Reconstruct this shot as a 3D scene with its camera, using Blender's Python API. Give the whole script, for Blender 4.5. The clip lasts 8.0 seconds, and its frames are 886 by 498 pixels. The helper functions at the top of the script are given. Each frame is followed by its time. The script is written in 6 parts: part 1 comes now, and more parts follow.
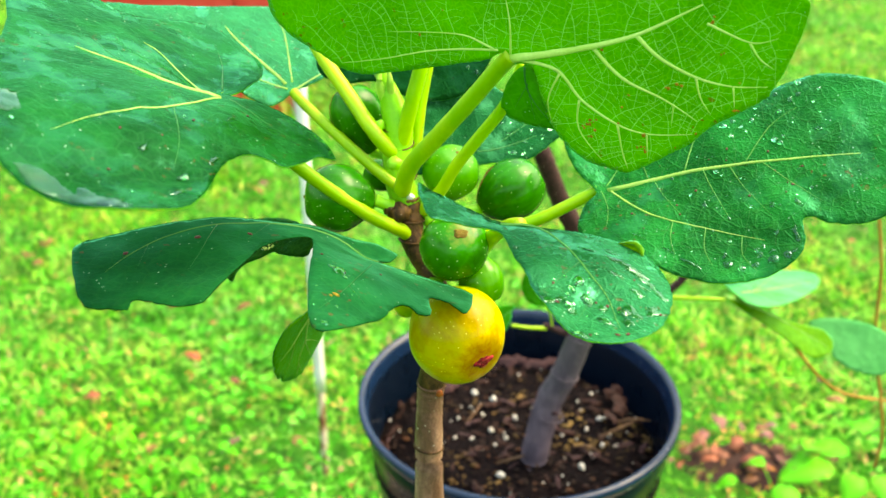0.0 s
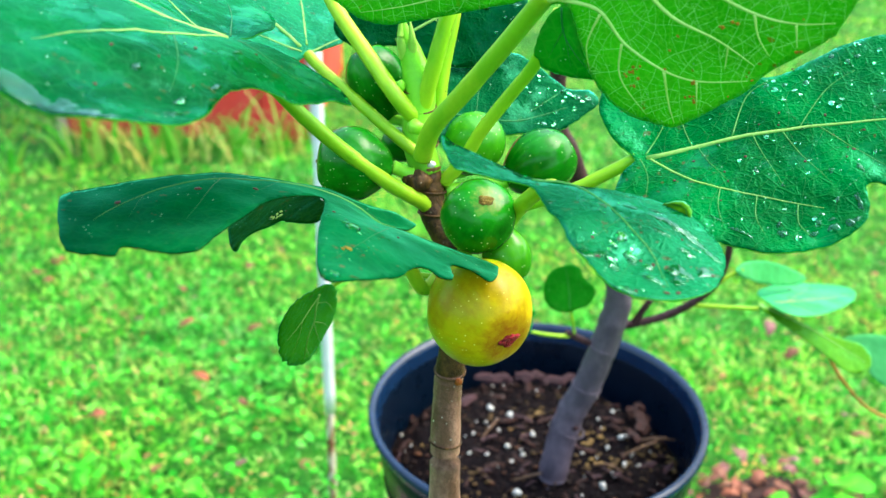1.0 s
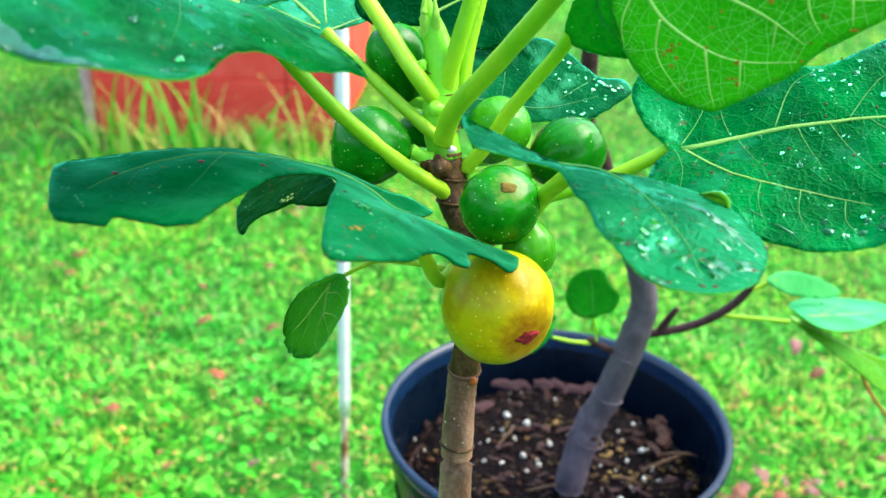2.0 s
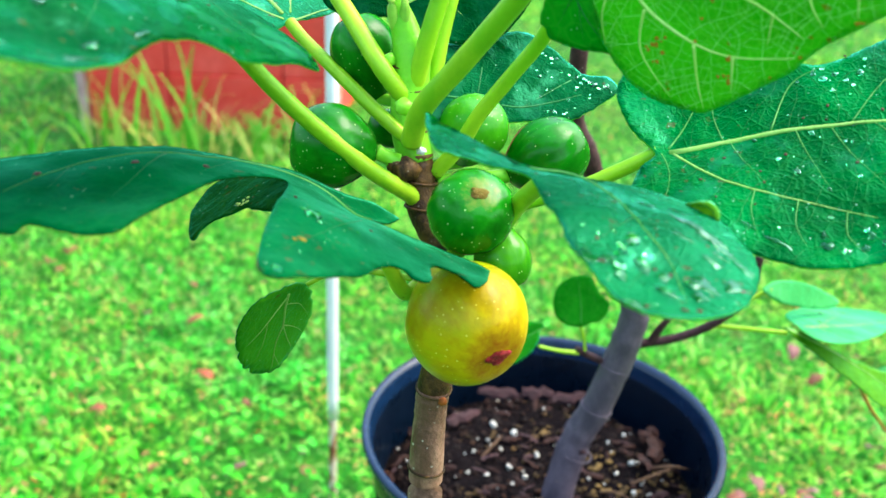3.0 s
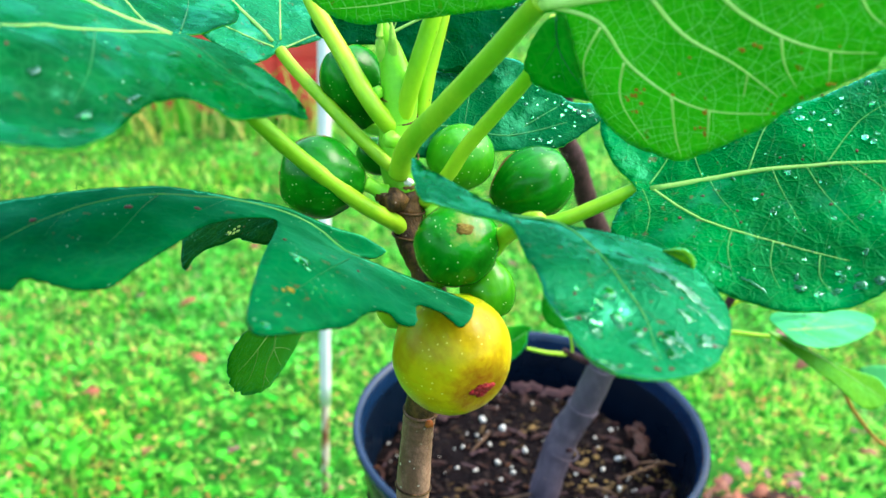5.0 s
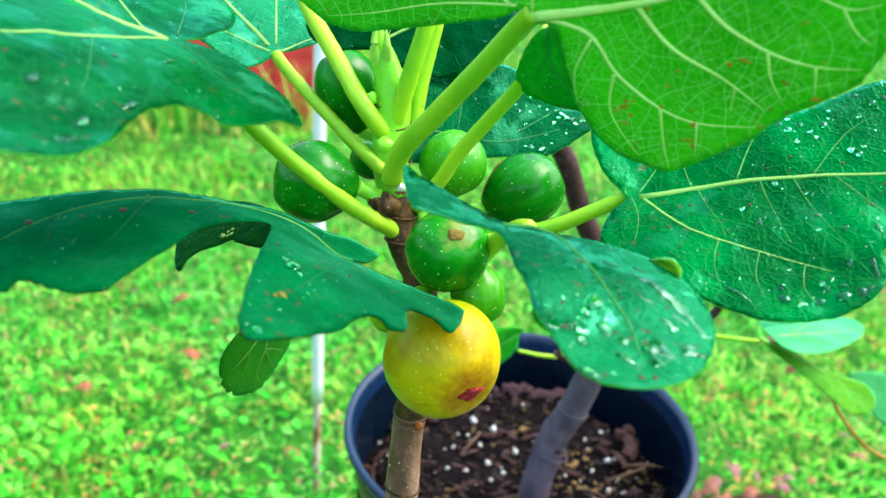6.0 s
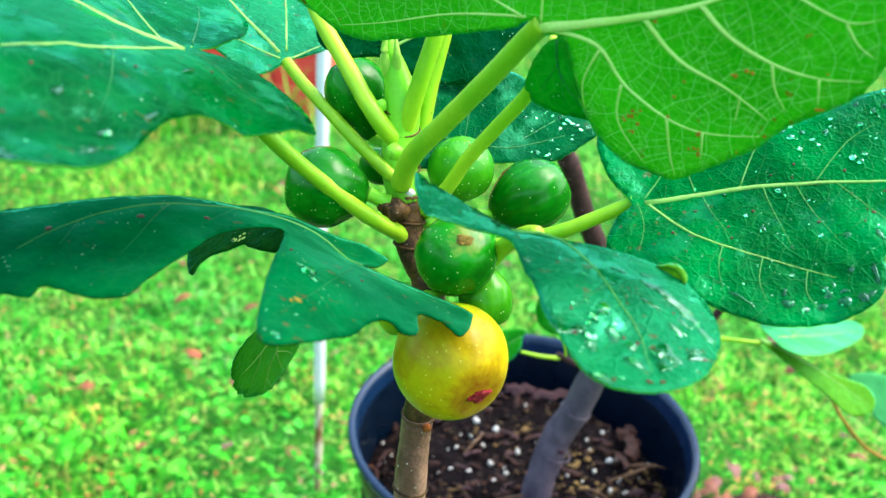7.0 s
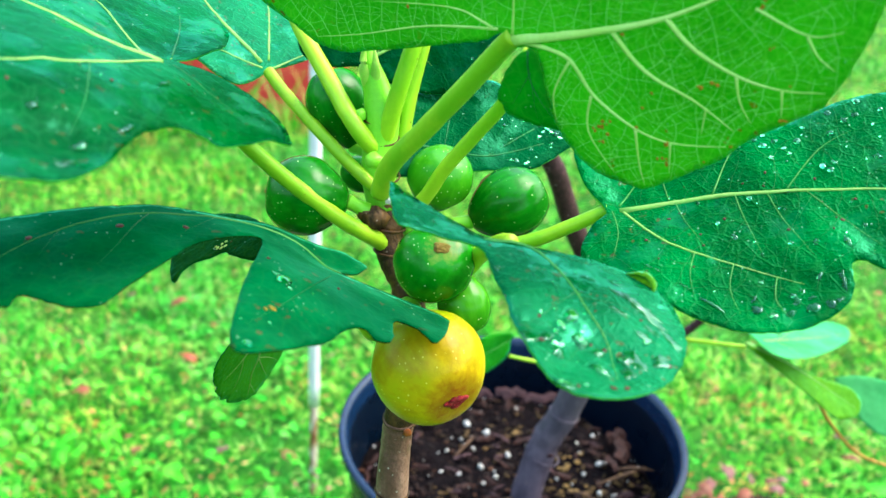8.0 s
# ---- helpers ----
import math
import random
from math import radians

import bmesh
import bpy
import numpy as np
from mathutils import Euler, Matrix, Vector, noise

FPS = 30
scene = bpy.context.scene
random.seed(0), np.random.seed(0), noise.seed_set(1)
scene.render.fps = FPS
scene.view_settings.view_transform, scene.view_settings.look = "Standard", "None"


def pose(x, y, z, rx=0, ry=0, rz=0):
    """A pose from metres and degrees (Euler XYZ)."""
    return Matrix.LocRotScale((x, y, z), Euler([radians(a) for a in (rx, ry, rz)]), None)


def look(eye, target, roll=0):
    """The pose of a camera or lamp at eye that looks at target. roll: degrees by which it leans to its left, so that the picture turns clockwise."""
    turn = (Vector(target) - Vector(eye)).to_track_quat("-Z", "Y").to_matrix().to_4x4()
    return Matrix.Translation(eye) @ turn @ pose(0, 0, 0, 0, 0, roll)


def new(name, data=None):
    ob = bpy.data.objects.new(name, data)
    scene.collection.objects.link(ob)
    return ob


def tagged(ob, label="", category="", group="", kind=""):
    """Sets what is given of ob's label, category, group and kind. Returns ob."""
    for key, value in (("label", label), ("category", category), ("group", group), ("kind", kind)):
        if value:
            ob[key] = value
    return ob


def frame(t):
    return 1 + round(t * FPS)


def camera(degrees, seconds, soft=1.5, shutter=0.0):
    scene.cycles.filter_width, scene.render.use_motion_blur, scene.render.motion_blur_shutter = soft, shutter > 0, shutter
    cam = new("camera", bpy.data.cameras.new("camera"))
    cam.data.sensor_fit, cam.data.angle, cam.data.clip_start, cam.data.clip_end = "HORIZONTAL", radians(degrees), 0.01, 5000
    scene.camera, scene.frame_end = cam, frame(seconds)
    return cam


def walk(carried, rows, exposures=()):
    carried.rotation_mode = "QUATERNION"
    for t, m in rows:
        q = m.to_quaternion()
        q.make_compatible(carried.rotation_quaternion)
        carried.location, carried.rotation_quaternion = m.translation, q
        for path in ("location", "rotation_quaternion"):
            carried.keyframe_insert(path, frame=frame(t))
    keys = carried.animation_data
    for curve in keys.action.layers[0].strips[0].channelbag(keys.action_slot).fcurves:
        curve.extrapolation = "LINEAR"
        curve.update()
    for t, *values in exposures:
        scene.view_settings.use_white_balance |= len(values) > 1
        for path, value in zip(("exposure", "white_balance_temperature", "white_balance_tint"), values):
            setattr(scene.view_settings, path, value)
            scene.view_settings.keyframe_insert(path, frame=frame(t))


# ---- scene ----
from mathutils import geometry

cam = camera(51.2, 8.0)
PATH = [
    (0, (0.0001, 0.0000, 1.3001), (-0.0034, 0.8874, 0.8392), -0.49),
    (0.5, (0.0055, 0.0044, 1.2830), (0.0011, 0.9018, 0.8417), -0.29),
    (1, (-0.0043, 0.0208, 1.2550), (-0.0223, 0.9252, 0.8287), 0.23),
    (1.5, (-0.0008, 0.0333, 1.2447), (-0.0359, 0.9403, 0.8251), 0.80),
    (1.7, (-0.0043, 0.0350, 1.2423), (-0.0438, 0.9427, 0.8247), 1.09),
    (2.8, (0.0088, 0.0654, 1.2237), (-0.0338, 0.9726, 0.8051), 2.22),
    (3, (0.0094, 0.0721, 1.2277), (-0.0327, 0.9790, 0.8084), 2.14),
    (3.5, (0.0102, 0.0777, 1.2399), (-0.0271, 0.9822, 0.8150), 2.15),
    (4, (0.0075, 0.0773, 1.2465), (-0.0287, 0.9776, 0.8129), 2.27),
    (4.5, (0.0094, 0.0750, 1.2497), (-0.0260, 0.9720, 0.8090), 2.25),
    (6, (0.0126, 0.0709, 1.2574), (-0.0147, 0.9662, 0.8127), 3.44),
    (6.5, (0.0127, 0.0672, 1.2581), (-0.0141, 0.9628, 0.8139), 3.49),
    (7, (0.0087, 0.0654, 1.2623), (-0.0179, 0.9604, 0.8172), 3.53),
    (7.5, (0.0121, 0.0641, 1.2650), (-0.0141, 0.9598, 0.8210), 3.47),
    (8, (0.0175, 0.0618, 1.2672), (-0.0080, 0.9581, 0.8245), 3.43),
]
walk(cam, [(t, look(eye, target, roll)) for t, eye, target, roll in PATH],
     exposures=[(0.0, 2.24, 8500, 6), (0.5, 2.18, 6450, 6), (1.0, 2.15, 6200, 6), (8.0, 2.14, 6080, 6)])
cam.data.dof.use_dof = True
cam.data.dof.focus_distance, cam.data.dof.aperture_fstop = 0.41, 11.0

# world and sun: bright overcast day
world = bpy.data.worlds.new("world")
scene.world = world
world.use_nodes = True
wn = world.node_tree.nodes
sky = wn.new("ShaderNodeTexSky")
sky.sky_type = "NISHITA"
sky.sun_disc = False
sky.sun_elevation, sky.sun_rotation = radians(54), radians(72)
sky.dust_density, sky.air_density, sky.ozone_density = 4.0, 1.8, 0.6
wn["Background"].inputs["Strength"].default_value = 0.15
world.node_tree.links.new(sky.outputs[0], wn["Background"].inputs["Color"])
sun = new("sun", bpy.data.lights.new("sun", "SUN"))
sun.data.energy, sun.data.angle, sun.data.color = 0.55, radians(34), (1.0, 0.96, 0.90)
sun.matrix_world = look((2.8, 1.51, 4.65), (0, 0.6, 0.6))


# ---- materials ----
def material(name, rough=0.5, spec=0.5, metal=0.0):
    m = bpy.data.materials.new(name)
    m.use_nodes = True
    b = m.node_tree.nodes["Principled BSDF"]
    b.inputs["Roughness"].default_value, b.inputs["Metallic"].default_value = rough, metal
    b.inputs["Specular IOR Level"].default_value = spec
    return m, m.node_tree.nodes, m.node_tree.links, b


def coords(n, l, uv=False, scale=1.0):
    c = n.new("ShaderNodeTexCoord")
    mp = n.new("ShaderNodeMapping")
    mp.inputs["Scale"].default_value = (scale, scale, scale) if not isinstance(scale, tuple) else scale
    l.new(c.outputs["UV" if uv else "Object"], mp.inputs["Vector"])
    return mp.outputs[0]


def noise_tex(n, l, vec, scale, detail=4.0, rough=0.55):
    t = n.new("ShaderNodeTexNoise")
    t.inputs["Scale"].default_value, t.inputs["Detail"].default_value, t.inputs["Roughness"].default_value = scale, detail, rough
    l.new(vec, t.inputs["Vector"])
    return t.outputs["Fac"]


def ramp(n, l, fac, *stops):
    r = n.new("ShaderNodeValToRGB")
    e = r.color_ramp.elements
    while len(e) < len(stops):
        e.new(0.5)
    for k, (p, c) in zip(e, stops):
        k.position, k.color = p, (*c, 1.0) if len(c) == 3 else c
    l.new(fac, r.inputs["Fac"])
    return r.outputs["Color"]


def mix(n, l, fac, a, b, mode="MIX"):
    m = n.new("ShaderNodeMix")
    m.data_type, m.blend_type = "RGBA", mode
    for sock, v in ((m.inputs[0], fac), (m.inputs[6], a), (m.inputs[7], b)):
        if isinstance(v, (int, float)):
            sock.default_value = v
        elif isinstance(v, tuple):
            sock.default_value = (*v, 1.0)
        else:
            l.new(v, sock)
    return m.outputs[2]


def bump(n, l, b, height, strength=0.3, dist=0.001):
    k = n.new("ShaderNodeBump")
    k.inputs["Strength"].default_value, k.inputs["Distance"].default_value = strength, dist
    l.new(height, k.inputs["Height"])
    l.new(k.outputs[0], b.inputs["Normal"])
    return k.outputs[0]


def level(n, l, fac, lo, hi, a=0.0, c=1.0):
    m = n.new("ShaderNodeMapRange")
    m.inputs["From Min"].default_value, m.inputs["From Max"].default_value = lo, hi
    m.inputs["To Min"].default_value, m.inputs["To Max"].default_value = a, c
    l.new(fac, m.inputs["Value"])
    return m.outputs[0]


def leaf_material(name, dark, light, vein, rough, net=0.5, spots=0.6, glow=0.12, spotcol=(0.11, 0.014, 0.010), netscale=150.0, bumpy=0.35, wet=False, index=1.30, shine=0.8, cloud=28.0, crinkle=0.0012):
    """Fig leaf tissue: mottled green, fine vein net, rust spots, some light passing through."""
    m, n, l, b = material(name, rough, 0.22)
    b.inputs["Specular IOR Level"].default_value = 0.0
    uv = coords(n, l)
    big = noise_tex(n, l, uv, cloud, 4)
    fine = noise_tex(n, l, uv, 420.0, 3)
    col = mix(n, l, level(n, l, big, 0.40, 0.62), dark, light)
    col = mix(n, l, 0.35, col, mix(n, l, fine, tuple(0.55 * c for c in dark), tuple(min(1, 1.4 * c) for c in light)))
    cell = n.new("ShaderNodeTexVoronoi")
    cell.feature = "DISTANCE_TO_EDGE"
    cell.inputs["Scale"].default_value = netscale
    l.new(uv, cell.inputs["Vector"])
    cell2 = n.new("ShaderNodeTexVoronoi")
    cell2.feature = "DISTANCE_TO_EDGE"
    cell2.inputs["Scale"].default_value = netscale * 2.6
    l.new(uv, cell2.inputs["Vector"])
    edge = level(n, l, cell.outputs["Distance"], 0.0, 0.09, 1.0, 0.0)
    edge2 = level(n, l, cell2.outputs["Distance"], 0.0, 0.10, 0.5, 0.0)
    add = n.new("ShaderNodeMath")
    add.operation = "MAXIMUM"
    l.new(edge, add.inputs[0])
    l.new(edge2, add.inputs[1])
    scale = n.new("ShaderNodeMath")
    scale.operation = "MULTIPLY"
    l.new(add.outputs[0], scale.inputs[0])
    scale.inputs[1].default_value = net
    col = mix(n, l, scale.outputs[0], col, vein)
    rust = noise_tex(n, l, uv, 240.0, 2, 0.5)
    patch = noise_tex(n, l, uv, 17.0, 2, 0.5)
    both = n.new("ShaderNodeMath")
    both.operation = "MULTIPLY"
    l.new(level(n, l, rust, 0.665, 0.69), both.inputs[0])
    l.new(level(n, l, patch, 0.48, 0.56, 0.0, spots), both.inputs[1])
    col = mix(n, l, both.outputs[0], col, spotcol)
    dust = n.new("ShaderNodeTexVoronoi")
    dust.inputs["Scale"].default_value = 330.0
    l.new(uv, dust.inputs["Vector"])
    dusty = n.new("ShaderNodeMath")
    dusty.operation = "MULTIPLY"
    l.new(level(n, l, dust.outputs["Distance"], 0.07, 0.13, 0.8, 0.0), dusty.inputs[0])
    l.new(level(n, l, noise_tex(n, l, uv, 130.0, 2), 0.54, 0.60), dusty.inputs[1])
    col = mix(n, l, dusty.outputs[0], col, (0.30, 0.55, 0.38))
    l.new(col, b.inputs["Base Color"])
    relief = mix(n, l, 0.6, fine, mix(n, l, 1.0, add.outputs[0], big, "ADD"))
    gloss = n.new("ShaderNodeBsdfGlossy")
    gloss.inputs["Color"].default_value = (0.14, 0.88, 0.52, 1.0)
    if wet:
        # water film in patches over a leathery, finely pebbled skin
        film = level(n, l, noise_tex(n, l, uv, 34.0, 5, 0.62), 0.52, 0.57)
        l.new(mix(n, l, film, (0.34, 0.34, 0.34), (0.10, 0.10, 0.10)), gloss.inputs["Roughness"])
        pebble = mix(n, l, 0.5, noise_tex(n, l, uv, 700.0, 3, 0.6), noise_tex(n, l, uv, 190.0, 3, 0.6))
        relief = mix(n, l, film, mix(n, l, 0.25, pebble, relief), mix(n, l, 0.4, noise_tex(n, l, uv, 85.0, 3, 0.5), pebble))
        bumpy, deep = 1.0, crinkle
    else:
        l.new(level(n, l, noise_tex(n, l, uv, 45.0, 3), 0.35, 0.65, rough * 0.72, min(1.0, rough * 1.3)), gloss.inputs["Roughness"])
        deep = 0.0006
    nor = bump(n, l, b, relief, bumpy, deep)
    l.new(nor, gloss.inputs["Normal"])
    thru = n.new("ShaderNodeBsdfTranslucent")
    l.new(mix(n, l, 1.0, col, (1.0, 1.0, 0.5), "MULTIPLY"), thru.inputs["Color"])
    ms = n.new("ShaderNodeMixShader")
    ms.inputs[0].default_value = glow
    l.new(b.outputs[0], ms.inputs[1])
    l.new(thru.outputs[0], ms.inputs[2])
    fres = n.new("ShaderNodeFresnel")
    fres.inputs["IOR"].default_value = index
    l.new(nor, fres.inputs["Normal"])
    skin = n.new("ShaderNodeMixShader")
    lie = level(n, l, film, 0.0, 1.0, 0.55, 1.5) if wet else level(n, l, noise_tex(n, l, uv, 22.0, 4, 0.6), 0.36, 0.64, 0.6, 1.1)
    amount = n.new("ShaderNodeMath")
    amount.operation, amount.use_clamp = "MULTIPLY", True
    l.new(level(n, l, fres.outputs[0], 0.0, 1.0, 0.0, shine), amount.inputs[0])
    l.new(lie, amount.inputs[1])
    l.new(amount.outputs[0], skin.inputs[0])
    l.new(ms.outputs[0], skin.inputs[1])
    l.new(gloss.outputs[0], skin.inputs[2])
    l.new(skin.outputs[0], n["Material Output"].inputs["Surface"])
    return m


def plain(name, a, c, rough=0.5, scale=60.0, spec=0.25, stretch=(1, 1, 1), bumps=0.3, dist=0.001, metal=0.0):
    m, n, l, b = material(name, rough, spec, metal)
    v = coords(n, l, False, stretch)
    f1, f2 = noise_tex(n, l, v, scale, 4), noise_tex(n, l, v, scale * 7, 4)
    col = mix(n, l, level(n, l, f1, 0.3, 0.7), a, c)
    col = mix(n, l, 0.3, col, mix(n, l, f2, tuple(0.5 * x for x in a), tuple(min(1, 1.3 * x) for x in c)))
    l.new(col, b.inputs["Base Color"])
    l.new(level(n, l, f1, 0.3, 0.7, rough * 0.8, min(1, rough * 1.2)), b.inputs["Roughness"])
    bump(n, l, b, f2, bumps, dist)
    return m


LEAF_TOP = leaf_material("fig_leaf_top", (0.0006, 0.048, 0.010), (0.0022, 0.115, 0.024), (0.03, 0.20, 0.03), 0.55, net=0.10, spots=0.5, glow=0.08, index=1.22, bumpy=0.14)
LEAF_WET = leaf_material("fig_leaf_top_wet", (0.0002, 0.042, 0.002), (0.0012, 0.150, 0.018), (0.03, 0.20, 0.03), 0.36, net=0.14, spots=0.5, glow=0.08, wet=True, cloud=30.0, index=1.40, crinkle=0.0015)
# dewy leaf; its bluish base colour also carries some of the sky sheen
LEAF_DEWY = leaf_material("fig_leaf_top_dewy_sheen", (0.0008, 0.058, 0.010), (0.005, 0.135, 0.036), (0.04, 0.24, 0.08), 0.36, net=0.12, spots=0.6, glow=0.08, wet=True, index=1.66, shine=1.0, cloud=40.0, crinkle=0.0014)
LEAF_MID = leaf_material("fig_leaf_top_damp", (0.0003, 0.022, 0.001), (0.002, 0.086, 0.013), (0.04, 0.24, 0.08), 0.36, net=0.10, spots=0.3, glow=0.08, wet=True, index=1.30, cloud=42.0, crinkle=0.0007)
# darker leaf top for H and X, with their shade put into the colour
LEAF_SHADED_TOP = leaf_material("fig_leaf_shaded_top", (0.0003, 0.026, 0.005), (0.001, 0.065, 0.014), (0.02, 0.14, 0.03), 0.4, net=0.10, spots=0.3, glow=0.06, wet=True, index=1.26)
LEAF_UNDER = leaf_material("fig_leaf_underside", (0.056, 0.47, 0.005), (0.105, 0.62, 0.012), (0.24, 0.72, 0.06), 0.6, net=0.50, spots=0.8, glow=0.58,
                           spotcol=(0.32, 0.09, 0.003), netscale=330.0, bumpy=0.5, index=1.13)
# brightened copy of the leaf top; light from behind is put into its colour
LEAF_BACKLIT = leaf_material("fig_leaf_top_sunlit", (0.12, 0.40, 0.008), (0.18, 0.50, 0.016), (0.2, 0.6, 0.05), 0.55, net=0.1, spots=0.2, glow=0.36, index=1.2)
# underside copy darkened to hold the shade below the drooping leaf
LEAF_SHADE = leaf_material("fig_leaf_shaded_underside", (0.002, 0.024, 0.002), (0.005, 0.046, 0.003), (0.02, 0.10, 0.010), 0.7, net=0.3, spots=0.3, glow=0.08, netscale=220.0, index=1.10, shine=0.2)
LEAF_DIM = leaf_material("fig_leaf_matt_underside", (0.030, 0.24, 0.004), (0.060, 0.34, 0.010), (0.14, 0.42, 0.03), 0.65, net=0.25, spots=0.5, glow=0.25, netscale=220.0, index=1.12, shine=0.4)
LEAF_YOUNG = leaf_material("fig_leaf_young", (0.012, 0.20, 0.004), (0.028, 0.30, 0.010), (0.10, 0.4, 0.04), 0.5, net=0.15, spots=0.1, glow=0.25, index=1.2)
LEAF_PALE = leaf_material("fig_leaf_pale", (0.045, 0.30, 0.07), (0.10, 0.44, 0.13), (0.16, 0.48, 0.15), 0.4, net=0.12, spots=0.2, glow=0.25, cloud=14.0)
LEAF_YELLOW = leaf_material("fig_leaf_yellow_green", (0.065, 0.25, 0.002), (0.12, 0.34, 0.005), (0.2, 0.5, 0.03), 0.5, net=0.3, spots=0.2, glow=0.4)
VEIN_TOP = plain("vein_pale_green", (0.16, 0.38, 0.05), (0.28, 0.50, 0.12), 0.45, 90)
BUD = plain("bud_pale_green", (0.26, 0.56, 0.04), (0.42, 0.64, 0.12), 0.4, 90)
VEIN_MID = plain("vein_mid_green", (0.04, 0.22, 0.03), (0.08, 0.30, 0.05), 0.45, 90)
VEIN_FAINT = plain("vein_faint_green", (0.008, 0.12, 0.022), (0.016, 0.17, 0.03), 0.45, 90)
VEIN_UNDER = plain("vein_light_green", (0.38, 0.68, 0.09), (0.50, 0.76, 0.20), 0.5, 90)
VEIN_NET = plain("vein_net_green", (0.20, 0.66, 0.08), (0.30, 0.74, 0.14), 0.5, 90)
SHOOT = plain("shoot_green", (0.13, 0.50, 0.010), (0.24, 0.60, 0.03), 0.38, 60)


def bark_material(name, a, c, speck, scale=230.0, rough=0.62, long=0.8, dotted=0.56, grain=0.35, relief=0.8):
    m, n, l, b = material(name, rough, 0.3)
    v = coords(n, l, False, (1.0, 1.0, long))
    w = coords(n, l, False, 1.0)
    f1, f2 = noise_tex(n, l, v, scale, 5, 0.65), noise_tex(n, l, w, 500.0, 3)
    col = mix(n, l, level(n, l, f1, 0.40, 0.60), a, c)
    dots = n.new("ShaderNodeTexVoronoi")
    dots.inputs["Scale"].default_value = 330.0
    l.new(w, dots.inputs["Vector"])
    pick = n.new("ShaderNodeMath")
    pick.operation = "MULTIPLY"
    l.new(level(n, l, dots.outputs["Distance"], 0.16, 0.26, 1.0, 0.0), pick.inputs[0])
    l.new(level(n, l, noise_tex(n, l, w, 120.0, 2), dotted, dotted + 0.1), pick.inputs[1])
    col = mix(n, l, level(n, l, f2, 0.35, 0.65, grain, 0.0), col, tuple(0.4 * x for x in a))
    col = mix(n, l, pick.outputs[0], col, speck)
    l.new(col, b.inputs["Base Color"])
    bump(n, l, b, mix(n, l, 0.5, f1, f2), relief, 0.0016)
    return m


PETIOLE = bark_material("petiole_green", (0.19, 0.47, 0.007), (0.36, 0.58, 0.015), (0.06, 0.05, 0.01), 22.0, 0.4, 0.5, 0.62, 0.08, 0.12)
BARK_BROWN = bark_material("fig_bark_brown", (0.030, 0.013, 0.002), (0.115, 0.055, 0.010), (0.55, 0.42, 0.3), dotted=0.6)
BARK_TAN = bark_material("fig_bark_tan", (0.130, 0.060, 0.036), (0.360, 0.195, 0.130), (0.7, 0.6, 0.5), 60.0, 0.5, 0.3)
BARK_GREY = bark_material("fig_bark_grey", (0.072, 0.056, 0.076), (0.120, 0.092, 0.118), (0.22, 0.15, 0.14), 70.0, 0.55, 0.5, 0.60, 0.22)
BARK_PURPLE = bark_material("fig_bark_dark", (0.028, 0.010, 0.010), (0.07, 0.026, 0.028), (0.3, 0.2, 0.2))


def fruit_material(name, base, tip, streak, speck, blush, reach, stain, rough=0.2, streaks=14.0, spec=0.22, streaky=0.35, specks=0.47):
    """Fig skin: colour from neck to eye (local z), lengthwise streaks and pale lenticels."""
    m, n, l, b = material(name, rough, spec)
    c = n.new("ShaderNodeTexCoord")
    sep = n.new("ShaderNodeSeparateXYZ")
    l.new(c.outputs["Generated"], sep.inputs[0])
    o = coords(n, l, False, (1, 1, 0.18))
    p = coords(n, l, False, 1.0)
    cloud = noise_tex(n, l, p, 55.0, 3)
    fac = n.new("ShaderNodeMath")
    fac.operation = "ADD"
    l.new(sep.outputs["Z"], fac.inputs[0])
    l.new(level(n, l, cloud, 0.2, 0.8, -0.28, 0.28), fac.inputs[1])
    col = ramp(n, l, fac.outputs[0], (0.30, base), (0.86, tip))
    lines = noise_tex(n, l, o, streaks * 18, 3, 0.6)
    col = mix(n, l, level(n, l, lines, 0.46, 0.70, 0.0, streaky), col, streak)
    col = mix(n, l, level(n, l, noise_tex(n, l, p, 48.0, 5, 0.65), 0.46, 0.64, 0.0, 0.8), col, stain)
    dots = n.new("ShaderNodeTexVoronoi")
    dots.inputs["Scale"].default_value = 400.0
    l.new(p, dots.inputs["Vector"])
    pick = n.new("ShaderNodeMath")
    pick.operation = "MULTIPLY"
    l.new(level(n, l, dots.outputs["Distance"], 0.08, 0.15, 0.9, 0.0), pick.inputs[0])
    l.new(level(n, l, noise_tex(n, l, p, 260.0, 2), specks, specks + 0.06), pick.inputs[1])
    col = mix(n, l, pick.outputs[0], col, speck)
    halo = n.new("ShaderNodeMath")
    halo.operation = "ADD"
    l.new(sep.outputs["Z"], halo.inputs[0])
    l.new(level(n, l, lines, 0.2, 0.8, -0.025, 0.025), halo.inputs[1])
    col = mix(n, l, level(n, l, halo.outputs[0], reach, 1.03), col, blush)
    l.new(col, b.inputs["Base Color"])
    bump(n, l, b, mix(n, l, 0.5, cloud, lines), 0.3, 0.0015)
    b.inputs["Subsurface Weight"].default_value = 0.08
    b.inputs["Subsurface Radius"].default_value = (0.004, 0.003, 0.001)
    return m


